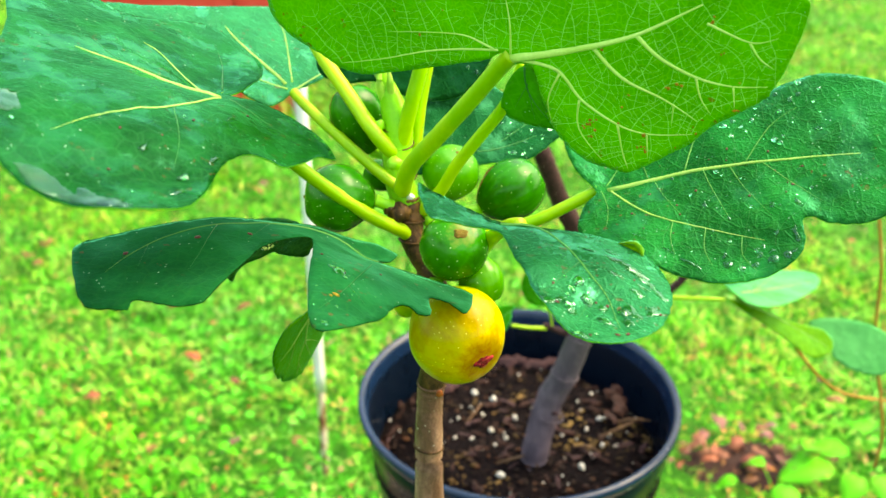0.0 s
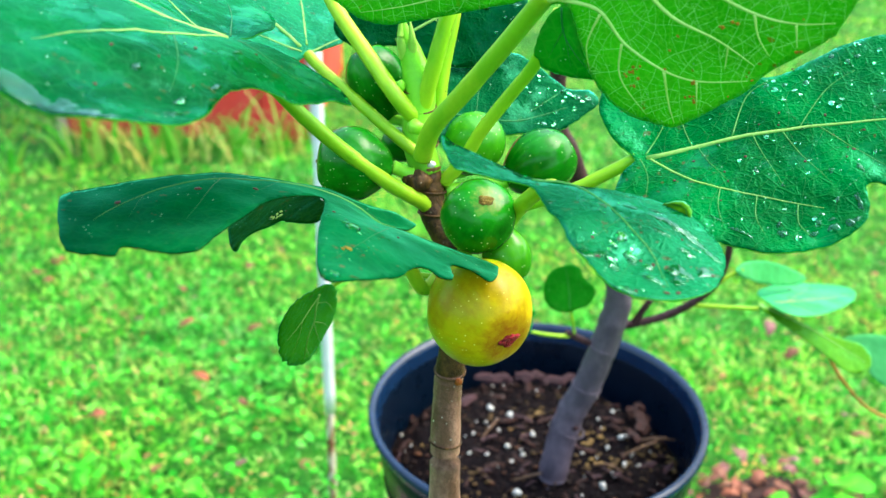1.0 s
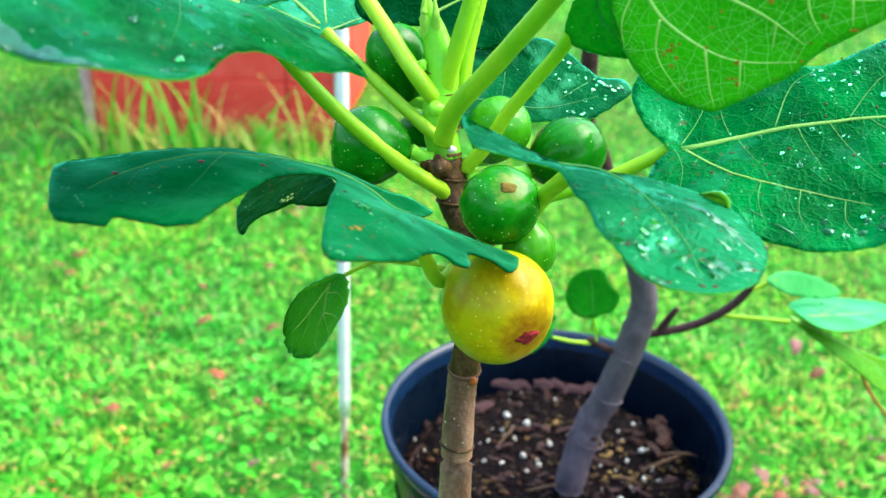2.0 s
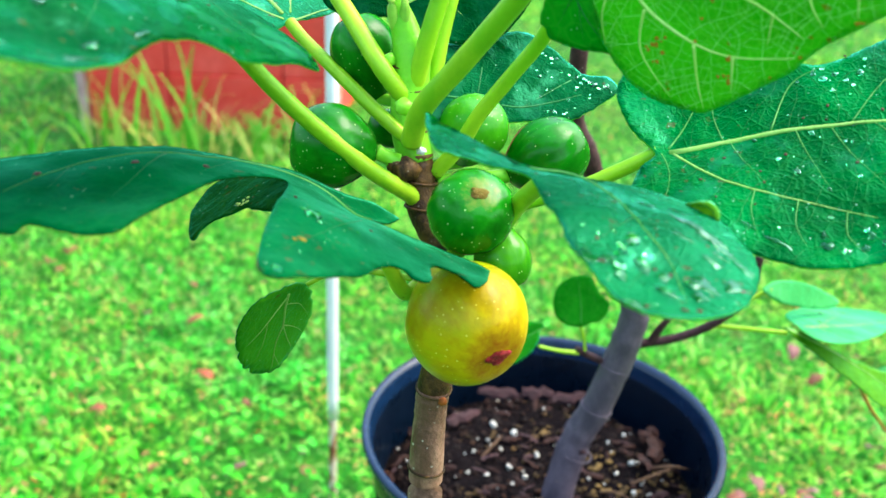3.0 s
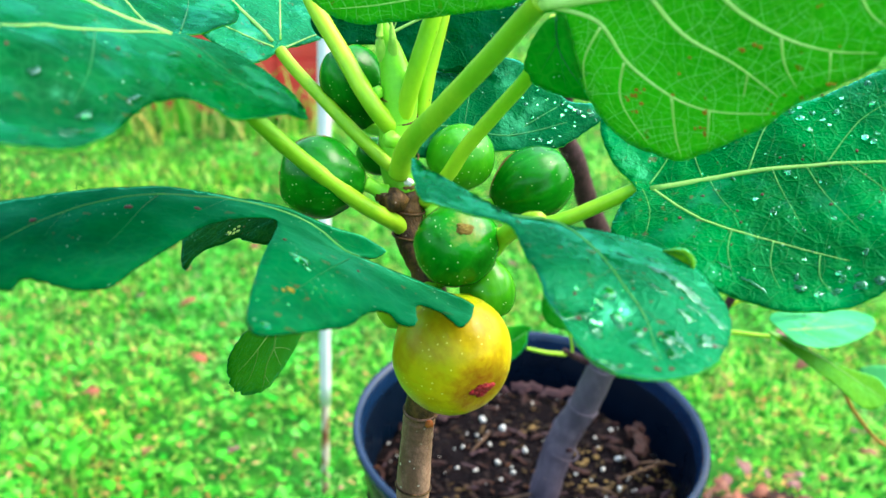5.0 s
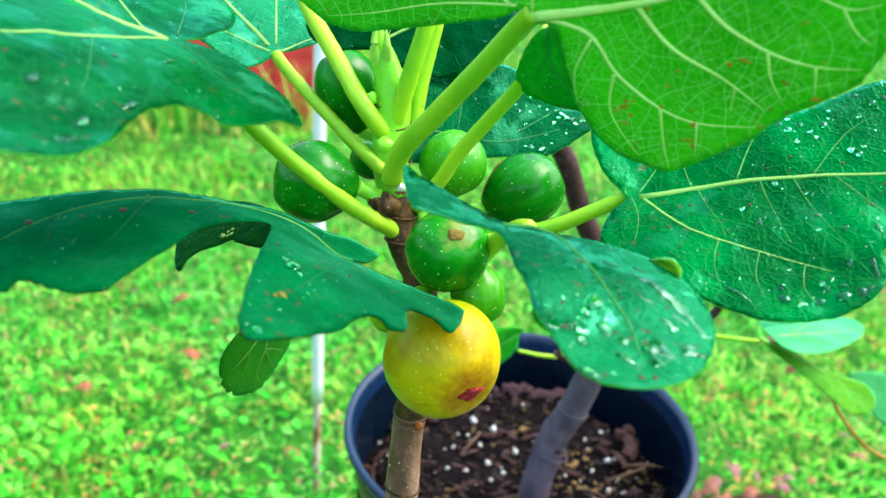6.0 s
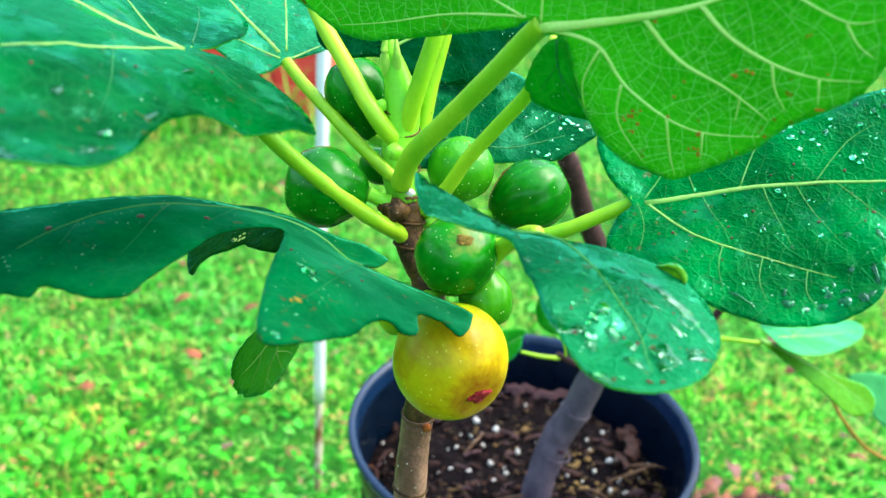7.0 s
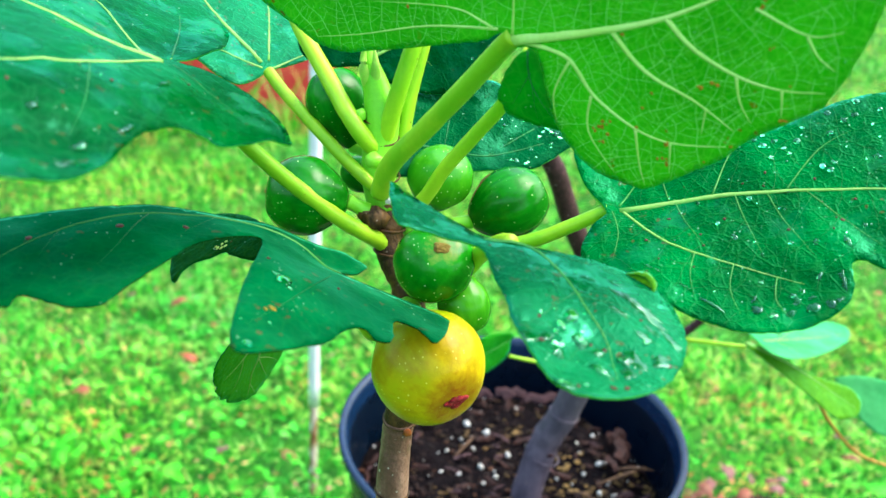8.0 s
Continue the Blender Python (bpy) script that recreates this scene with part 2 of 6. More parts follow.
FIG_RIPE = fruit_material("fig_skin_ripe", (0.22, 0.40, 0.001), (0.56, 0.41, 0.002), (0.40, 0.24, 0.001), (0.95, 0.88, 0.16), (0.26, 0.035, 0.006), 0.94, (0.30, 0.21, 0.001), 0.3, spec=0.14, streaky=0.5, specks=0.43)
FIG_GREEN = fruit_material("fig_skin_green", (0.005, 0.125, 0.002), (0.010, 0.20, 0.003), (0.030, 0.32, 0.007), (0.45, 0.72, 0.25), (0.22, 0.17, 0.02), 0.98, (0.004, 0.080, 0.001), 0.25)
FIG_LIGHT = fruit_material("fig_skin_light_green", (0.05, 0.26, 0.003), (0.03, 0.22, 0.003), (0.10, 0.38, 0.008), (0.6, 0.75, 0.3), (0.2, 0.2, 0.02), 1.0, (0.03, 0.20, 0.003), 0.25)
EYE_RED = plain("fig_eye_red", (0.09, 0.001, 0.004), (0.30, 0.006, 0.012), 0.6, 400, bumps=0.8, dist=0.002)
EYE_PINK = plain("fig_pulp_pink", (0.26, 0.008, 0.016), (0.48, 0.03, 0.04), 0.35, 500, bumps=0.6)
EYE_BROWN = plain("fig_eye_brown", (0.24, 0.23, 0.02), (0.20, 0.09, 0.015), 0.6, 400, bumps=0.8, dist=0.002)
SCAR = plain("leaf_scar_orange", (0.22, 0.05, 0.006), (0.34, 0.09, 0.015), 0.6, 300)
SPOT_AMBER = plain("leaf_spot_amber", (0.15, 0.13, 0.004), (0.24, 0.18, 0.006), 0.5, 500)
SPOT_RED = plain("leaf_spot_red", (0.045, 0.012, 0.008), (0.10, 0.02, 0.014), 0.5, 500)
SPOT_RUST = plain("leaf_spot_rust", (0.34, 0.17, 0.004), (0.48, 0.20, 0.006), 0.6, 500)
SPOT_BLACK = plain("leaf_spot_black", (0.004, 0.006, 0.004), (0.01, 0.012, 0.008), 0.5, 500)
TORN = plain("torn_leaf_pale", (0.25, 0.45, 0.05), (0.42, 0.58, 0.14), 0.6, 300)
SAP = plain("dried_sap_white", (0.7, 0.7, 0.66), (0.85, 0.85, 0.8), 0.5, 300)
POT = plain("pot_plastic", (0.0004, 0.0030, 0.0085), (0.0008, 0.005, 0.014), 0.3, 30, bumps=0.06, spec=0.25)
POT_RIM = plain("pot_rim_plastic", (0.002, 0.011, 0.034), (0.004, 0.019, 0.055), 0.24, 40, bumps=0.06, spec=0.4)
SOIL = plain("potting_soil", (0.002, 0.0013, 0.0018), (0.0075, 0.0045, 0.005), 0.95, 60, spec=0.06, bumps=1.0, dist=0.004)
PERLITE = plain("perlite_white", (0.45, 0.42, 0.36), (0.68, 0.66, 0.6), 0.8, 300, bumps=0.8)
CHIP = plain("bark_chip_brown", (0.008, 0.003, 0.003), (0.042, 0.014, 0.009), 0.8, 150, bumps=0.8)
CHIP_PALE = plain("bark_chip_pinkish", (0.020, 0.009, 0.011), (0.055, 0.024, 0.026), 0.8, 90, bumps=0.8)
STRAW = plain("dry_straw", (0.06, 0.030, 0.016), (0.13, 0.072, 0.035), 0.7, 150)
TWIG_ORANGE = plain("twig_orange", (0.30, 0.14, 0.02), (0.42, 0.22, 0.04), 0.6, 90)
WOOD = plain("weathered_bench_wood", (0.12, 0.09, 0.06), (0.24, 0.19, 0.14), 0.8, 14, stretch=(0.15, 1, 1), bumps=0.6, dist=0.002)
WHITE_PAINT = plain("white_coated_metal", (0.66, 0.68, 0.69), (0.78, 0.79, 0.80), 0.45, 25)
RED_PAINT = plain("faded_red_paint", (0.66, 0.012, 0.006), (0.80, 0.10, 0.08), 0.55, 5, stretch=(1, 1, 1), bumps=0.3)
TRIM_GREY = plain("greyish_pink_trim", (0.34, 0.20, 0.19), (0.50, 0.36, 0.34), 0.6, 15)


def rust_material():
    m, n, l, b = material("rusty_rod_with_worn_paint", 0.7, 0.3)
    v = coords(n, l, False, (1, 1, 0.45))
    f = noise_tex(n, l, v, 55.0, 4, 0.6)
    col = ramp(n, l, f, (0.40, (0.16, 0.06, 0.025)), (0.50, (0.33, 0.18, 0.10)), (0.56, (0.62, 0.5, 0.42)))
    l.new(col, b.inputs["Base Color"])
    bump(n, l, b, f, 0.5, 0.001)
    return m


RUST = rust_material()


def island_material(name, stops, rough=0.55, glow=0.3):
    """Colour varies from piece to piece of one mesh."""
    m, n, l, b = material(name, rough, 0.22)
    g = n.new("ShaderNodeNewGeometry")
    col = ramp(n, l, g.outputs["Random Per Island"], *stops)
    o = coords(n, l, False, 1.0)
    col = mix(n, l, level(n, l, noise_tex(n, l, o, 2.2, 4, 0.6), 0.38, 0.62), mix(n, l, 1.0, col, (0.72, 0.98, 0.95), "MULTIPLY"), mix(n, l, 1.0, col, (1.62, 1.14, 0.62), "MULTIPLY"))
    col = mix(n, l, level(n, l, noise_tex(n, l, o, 19.0, 4, 0.65), 0.55, 0.67, 0.0, 0.8), col, (0.21, 0.13, 0.04))
    l.new(col, b.inputs["Base Color"])
    thru = n.new("ShaderNodeBsdfTranslucent")
    l.new(mix(n, l, 1.0, col, (1.0, 1.0, 0.5), "MULTIPLY"), thru.inputs["Color"])
    ms = n.new("ShaderNodeMixShader")
    ms.inputs[0].default_value = glow
    l.new(b.outputs[0], ms.inputs[1])
    l.new(thru.outputs[0], ms.inputs[2])
    l.new(ms.outputs[0], n["Material Output"].inputs["Surface"])
    return m


GRASS = island_material("lawn_grass", [(0.0, (0.006, 0.12, 0.004)), (0.3, (0.026, 0.33, 0.014)), (0.65, (0.11, 0.58, 0.04)), (0.88, (0.32, 0.76, 0.16)), (1.0, (0.42, 0.30, 0.12))])
CLOVER = island_material("clover_leaf", [(0.0, (0.015, 0.27, 0.010)), (0.6, (0.06, 0.50, 0.03)), (1.0, (0.16, 0.64, 0.10))])
THATCH = island_material("dry_lawn_litter", [(0.0, (0.20, 0.06, 0.015)), (0.4, (0.32, 0.20, 0.08)), (0.7, (0.40, 0.30, 0.16)), (1.0, (0.30, 0.12, 0.13))], 0.7, 0.1)
DRY_STALK = island_material("dry_grass_stalk", [(0.0, (0.42, 0.34, 0.10)), (0.6, (0.52, 0.50, 0.20)), (1.0, (0.30, 0.48, 0.12))], 0.6, 0.2)
TALL = island_material("tall_grass", [(0.0, (0.05, 0.36, 0.02)), (0.6, (0.10, 0.52, 0.04)), (1.0, (0.24, 0.52, 0.10))])


def ground_material():
    m, n, l, b = material("lawn_ground", 0.9, 0.2)
    o = coords(n, l, False, 1.0)
    f1, f2, f3 = noise_tex(n, l, o, 1.3, 4), noise_tex(n, l, o, 14.0, 5, 0.7), noise_tex(n, l, o, 90.0, 4, 0.7)
    col = ramp(n, l, f2, (0.3, (0.008, 0.07, 0.003)), (0.5, (0.026, 0.18, 0.008)), (0.7, (0.07, 0.26, 0.012)))
    col = mix(n, l, level(n, l, f1, 0.55, 0.75, 0.0, 0.6), col, (0.20, 0.22, 0.05))
    col = mix(n, l, level(n, l, f3, 0.55, 0.75, 0.0, 0.55), col, (0.09, 0.06, 0.03))
    l.new(col, b.inputs["Base Color"])
    bump(n, l, b, f3, 1.0, 0.02)
    return m


GROUND = ground_material()
CRUMB = island_material("soil_crumb", [(0.0, (0.004, 0.002, 0.002)), (0.6, (0.008, 0.0045, 0.005)), (0.9, (0.020, 0.009, 0.008)), (1.0, (0.045, 0.024, 0.018))], 0.9, 0.0)


def litter_material():
    m, n, l, b = material("fallen_leaf_litter", 0.6, 0.4)
    g = n.new("ShaderNodeObjectInfo")
    col = ramp(n, l, g.outputs["Random"], (0.0, (0.24, 0.045, 0.008)), (0.25, (0.09, 0.026, 0.012)), (0.45, (0.20, 0.09, 0.11)),
               (0.6, (0.13, 0.008, 0.008)), (0.8, (0.20, 0.09, 0.03)), (1.0, (0.32, 0.05, 0.008)))
    o = coords(n, l, False, 1.0)
    f = noise_tex(n, l, o, 120.0, 3)
    l.new(mix(n, l, 0.4, col, mix(n, l, f, (0.05, 0.02, 0.01), (0.3, 0.13, 0.07))), b.inputs["Base Color"])
    return m


LITTER = litter_material()


def water_material():
    m, n, l, b = material("water_drop", 0.03, 0.5)
    clear, bent, shiny = n.new("ShaderNodeBsdfTransparent"), n.new("ShaderNodeBsdfRefraction"), n.new("ShaderNodeBsdfGlossy")
    clear.inputs["Color"].default_value = bent.inputs["Color"].default_value = (0.70, 0.93, 0.66, 1.0)
    bent.inputs["IOR"].default_value, bent.inputs["Roughness"].default_value = 1.33, 0.0
    shiny.inputs["Color"].default_value, shiny.inputs["Roughness"].default_value = (0.55, 1.0, 0.9, 1.0), 0.05
    inner, outer, edge = n.new("ShaderNodeMixShader"), n.new("ShaderNodeMixShader"), n.new("ShaderNodeFresnel")
    inner.inputs[0].default_value = 0.2
    edge.inputs["IOR"].default_value = 1.5
    l.new(clear.outputs[0], inner.inputs[1])
    l.new(bent.outputs[0], inner.inputs[2])
    l.new(edge.outputs[0], outer.inputs[0])
    l.new(inner.outputs[0], outer.inputs[1])
    l.new(shiny.outputs[0], outer.inputs[2])
    l.new(outer.outputs[0], n["Material Output"].inputs["Surface"])
    return m


WATER = water_material()
ADDED_HEDGE = plain("added_far_foliage", (0.012, 0.045, 0.008), (0.04, 0.11, 0.02), 0.9, 0.9, spec=0.05, bumps=1.0, dist=0.3)


# ---- leaf shapes: place, midrib, facing, then rim, dome and veins in centimetres ----
LEAVES = {}
LEAVES['A'] = dict(
    o=(-0.1051, 0.4102, 1.1680), u=(-0.749, -0.647, -0.142), n=(0.254, -0.479, 0.840),
    rim=[(0.06, 1.10, 1.10), (-1.74, 0.09, -0.25), (-3.20, -0.93, -1.42), (-4.37, -2.65, -2.63), (-4.68, -5.00, -3.65), (-4.21, -7.37, -4.21), (-1.68, -7.42, -2.81), (0.05, -7.40, -1.80), (0.91, -8.87, -1.82), (1.67, -11.44, -2.24), (4.30, -12.20, -1.03), (6.67, -5.66, 2.40), (9.99, 0.18, 6.13), (11.33, 4.30, 8.15), (11.24, 6.17, 7.97), (10.38, 7.57, 7.95), (9.22, 8.60, 8.27), (8.08, 8.94, 7.84), (7.24, 9.05, 7.45), (6.50, 8.67, 6.94), (4.38, 6.90, 5.34), (3.28, 6.35, 4.62), (2.57, 6.29, 4.21), (2.11, 6.74, 4.07), (1.78, 7.29, 4.06), (0.85, 7.12, 3.47), (-0.60, 6.69, 2.54), (-1.42, 6.87, 2.11), (-1.96, 5.45, 1.39), (-1.96, 3.91, 0.88), (-1.58, 2.90, 0.79), (-0.90, 1.95, 0.87)],
    dome=[(0.00, 0.00, 0.00), (1.78, -1.39, 0.88), (5.86, 5.12, 6.02), (1.68, 3.88, 3.35), (2.92, 4.11, 4.21), (-2.18, -1.94, -1.36), (6.57, 7.62, 6.22)],
    veins=[[(0.89, 1.58), (3.48, -1.62), (4.97, -3.19)],
           [(0.89, 1.58), (0.76, -3.29), (1.11, -4.57)],
           [(0.89, 1.58), (4.11, 3.08), (5.85, 3.22), (7.44, 3.40), (9.24, 3.92)],
           [(-0.48, -0.27), (-1.90, -2.39), (-2.70, -3.97)],
           [(0.53, 1.75), (0.10, 4.01), (-0.28, 5.14)],
           [(4.11, 3.09), (5.14, 5.23), (6.25, 6.66)],
           [(1.86, -0.87), (3.48, -2.11), (3.60, -4.98)]])
LEAVES['B'] = dict(
    o=(-0.0838, 0.4939, 1.1428), u=(-0.410, 0.624, 0.665), n=(0.263, -0.617, 0.742),
    rim=[(0.05, -0.04, -0.17), (-0.47, 0.63, 0.18), (-1.03, 1.80, 0.77), (-0.57, 2.46, 0.86), (0.20, 3.03, 0.86), (1.63, 3.81, 0.76), (5.46, 5.05, 0.16), (6.61, 7.69, 0.81), (7.46, 7.88, 0.64), (7.27, 5.68, -0.05), (7.27, 2.45, -1.25), (7.32, -1.47, -2.70), (7.12, -4.07, -3.56), (6.18, -5.31, -3.76), (3.45, -5.61, -3.13), (2.02, -5.35, -2.66), (1.81, -3.91, -2.08), (0.78, -1.90, -1.09)],
    dome=[],
    veins=[[(0.10, -0.05), (3.87, 1.38), (5.59, 1.81)],
           [(0.10, -0.05), (4.72, -1.61), (6.05, -1.65)],
           [(0.10, -0.05), (1.24, 1.76), (2.06, 2.89)],
           [(0.10, -0.05), (1.18, -2.05), (2.44, -4.49)]])
LEAVES['C'] = dict(
    o=(-0.0365, 0.4084, 1.0811), u=(-0.351, -0.870, -0.346), n=(0.162, -0.420, 0.893),
    rim=[(1.00, 5.42, 1.53), (0.27, 4.71, 0.95), (1.10, 0.76, 1.70), (0.25, 0.95, 0.90), (-0.92, 0.89, 0.06), (-0.66, -0.15, 0.60), (0.55, -2.94, 1.71), (1.61, -4.16, 2.48), (3.03, -6.55, 3.03), (6.68, -10.19, 3.57), (7.68, -10.73, 3.89), (7.23, -10.69, 3.68), (8.51, -10.57, 4.30), (11.47, -7.83, 6.44), (11.37, -6.57, 6.68), (11.12, -6.06, 6.66), (10.43, -6.13, 6.33), (10.30, -4.52, 6.85), (9.81, -3.67, 6.97), (9.09, -3.61, 6.75), (6.24, -3.66, 5.43), (4.72, -3.66, 4.57), (2.61, -2.81, 3.27), (2.73, -2.17, 3.33), (6.56, -0.72, 6.10), (9.65, 1.02, 8.13), (7.18, 2.54, 6.37), (5.29, 2.77, 4.87), (4.62, 3.17, 4.31), (4.97, 3.79, 4.57), (4.38, 4.17, 4.08), (2.78, 3.70, 2.85), (2.53, 4.53, 2.66), (2.91, 5.46, 2.98)],
    dome=[(5.70, -6.36, 4.71), (7.76, -8.43, 4.70), (-2.46, 0.27, -2.17), (5.11, 0.08, 5.46), (6.81, 0.63, 6.51), (8.20, -6.38, 5.37), (0.30, -0.00, 0.67)],
    veins=[[(1.28, 0.58), (0.65, -1.82), (2.48, -4.89), (4.87, -6.91), (6.97, -8.11), (9.23, -8.42)],
           [(2.08, 0.54), (5.84, 0.79), (8.25, 0.48)],
           [(1.28, 0.58), (1.02, 2.78), (1.37, 5.02)],
           [(4.08, -6.27), (6.47, -5.66), (7.91, -5.43)],
           [(6.82, -8.01), (8.55, -7.42)],
           [(2.16, -4.58), (4.85, -4.51)],
           [(5.84, 0.79), (6.63, 2.06)],
           [(1.28, 0.58), (0.61, -0.76), (-0.00, 0.05)]])
LEAVES['D'] = dict(
    o=(-0.0815, 0.4276, 1.0156), u=(-0.482, -0.443, -0.756), n=(0.620, -0.782, 0.063),
    rim=[(-2.71, 0.26, -0.41), (-1.83, 2.29, -1.91), (-0.69, 2.81, -2.22), (0.59, 2.76, -2.11), (1.58, 2.36, -1.76), (1.93, 0.75, -0.54), (1.62, -1.16, 0.88), (0.81, -2.63, 1.92), (-0.02, -3.35, 2.44), (-1.08, -3.13, 2.20), (-2.05, -1.81, 1.18)],
    dome=[],
    veins=[[(-1.99, -0.88), (-1.33, -0.41), (-0.58, 0.31), (0.33, 0.71), (1.49, 1.63)],
           [(-1.87, -0.78), (-0.83, -1.10), (0.18, -1.44), (0.74, -1.79)],
           [(-0.58, 0.31), (-0.65, 1.78), (-0.36, 3.61)],
           [(-0.58, 0.31), (0.11, 1.84), (0.61, 3.30)],
           [(-1.56, -0.43), (-1.76, 0.71), (-1.47, 1.96)],
           [(0.84, 1.09), (1.41, 2.44)],
           [(-0.40, -1.15), (0.54, -0.49), (1.24, -0.34)]])
LEAVES['E'] = dict(
    o=(0.0399, 0.3663, 1.1205), u=(0.434, -0.726, -0.534), n=(0.141, -0.530, 0.836),
    rim=[(-3.90, -3.97, 0.09), (-3.42, -3.60, 0.10), (-2.55, -3.10, 0.32), (-1.51, -2.46, 0.51), (-0.48, -1.74, 0.73), (-0.01, -0.71, 0.63), (0.50, -0.08, 0.73), (1.16, 0.94, 0.78), (1.85, 1.95, 0.80), (2.67, 2.88, 0.85), (3.37, 3.25, 0.99), (4.40, 3.16, 1.39), (5.29, 2.90, 1.79), (6.09, 2.38, 2.26), (6.82, 1.46, 2.85), (7.31, 0.42, 3.40), (7.48, -0.67, 3.86), (7.41, -1.73, 4.21), (7.04, -2.71, 4.39), (6.53, -3.17, 4.36), (5.74, -3.33, 4.10), (4.72, -3.28, 3.69), (3.49, -3.10, 3.07), (2.15, -2.79, 2.33), (0.98, -2.40, 1.64), (0.16, -2.36, 1.24), (-0.34, -3.10, 1.22), (-0.96, -4.13, 1.38), (-1.45, -4.77, 1.40), (-2.62, -4.49, 0.79)],
    dome=[(5.55, -0.59, 2.89), (5.09, -1.84, 3.11), (2.92, -2.65, 3.06), (2.98, 3.34, 0.77), (4.81, 0.14, 2.77)],
    veins=[[(-0.32, -1.84), (0.47, -0.31), (2.53, -0.18), (4.12, -0.39), (5.41, -0.41), (6.70, -0.98)],
           [(-0.32, -1.84), (-1.34, -2.56), (-2.91, -3.85)],
           [(0.71, -0.24), (1.74, 1.22), (2.79, 2.47)],
           [(3.14, -0.30), (3.83, -1.99), (4.09, -2.87)],
           [(3.42, -0.27), (4.12, 1.04), (5.20, 1.71)],
           [(4.70, -0.44), (5.53, -1.93), (6.14, -2.88)],
           [(4.80, -0.38), (5.84, 0.26), (6.79, 0.41)]])
LEAVES['F'] = dict(
    o=(0.0786, 0.4273, 1.1113), u=(0.989, -0.062, 0.136), n=(-0.140, -0.695, 0.705),
    rim=[(-0.29, -0.27, 0.51), (-1.11, 1.12, -0.15), (-1.49, 2.37, -0.61), (-1.55, 3.70, -1.09), (-0.83, 4.79, -1.35), (0.80, 5.06, -1.18), (3.79, 3.98, -0.20), (6.37, 3.22, 0.53), (8.20, 3.73, 0.65), (9.60, 4.32, 0.65), (11.74, 4.46, 0.91), (14.23, 2.94, 1.60), (14.92, -0.18, 2.52), (13.41, -3.05, 3.12), (11.35, -4.10, 3.17), (9.68, -3.89, 2.93), (9.03, -3.48, 2.75), (8.55, -3.64, 2.77), (8.48, -4.58, 2.97), (8.03, -5.36, 3.08), (6.92, -6.03, 3.15), (5.94, -6.24, 3.12), (4.96, -6.30, 3.14), (3.92, -6.15, 3.03), (3.27, -5.86, 2.91), (2.40, -5.47, 2.86), (1.55, -4.83, 2.57), (0.17, -3.99, 2.12), (-1.17, -2.92, 1.42), (-1.41, -2.23, 1.17), (-0.97, -1.10, 0.75)],
    dome=[(0.00, 0.00, 0.00), (3.21, -1.91, 1.68), (0.89, -3.10, 2.05), (4.96, -5.84, 2.88), (6.65, 2.25, 0.88), (7.18, -2.24, 2.28), (4.49, 0.09, 1.07)],
    veins=[[(-0.28, -0.19), (3.79, 0.04), (7.92, -0.13), (11.84, -0.42)],
           [(0.36, -0.14), (2.01, -2.16), (4.39, -3.32), (6.83, -4.30)],
           [(0.27, 0.16), (1.18, 1.53), (1.87, 3.03)],
           [(4.02, 0.16), (5.05, 2.36), (6.35, 3.06)],
           [(6.69, -0.13), (8.28, 1.87), (9.71, 2.75)],
           [(7.51, -0.14), (8.81, -1.75), (9.77, -2.81)],
           [(-0.05, -0.19), (0.13, -1.50), (-0.19, -2.92)],
           [(4.85, -0.02), (5.08, -1.27), (5.54, -3.02)],
           [(6.08, -0.10), (6.49, -1.42), (7.38, -3.17)],
           [(4.39, -3.32), (4.15, -4.42), (4.42, -5.47)],
           [(3.01, -2.69), (2.73, -3.67), (2.79, -4.66)],
           [(5.90, -4.00), (5.76, -4.94), (6.20, -5.80)],
           [(2.52, 0.17), (2.84, -1.14), (3.44, -2.53)],
           [(2.31, 0.16), (2.12, 1.77), (2.45, 3.18)]])
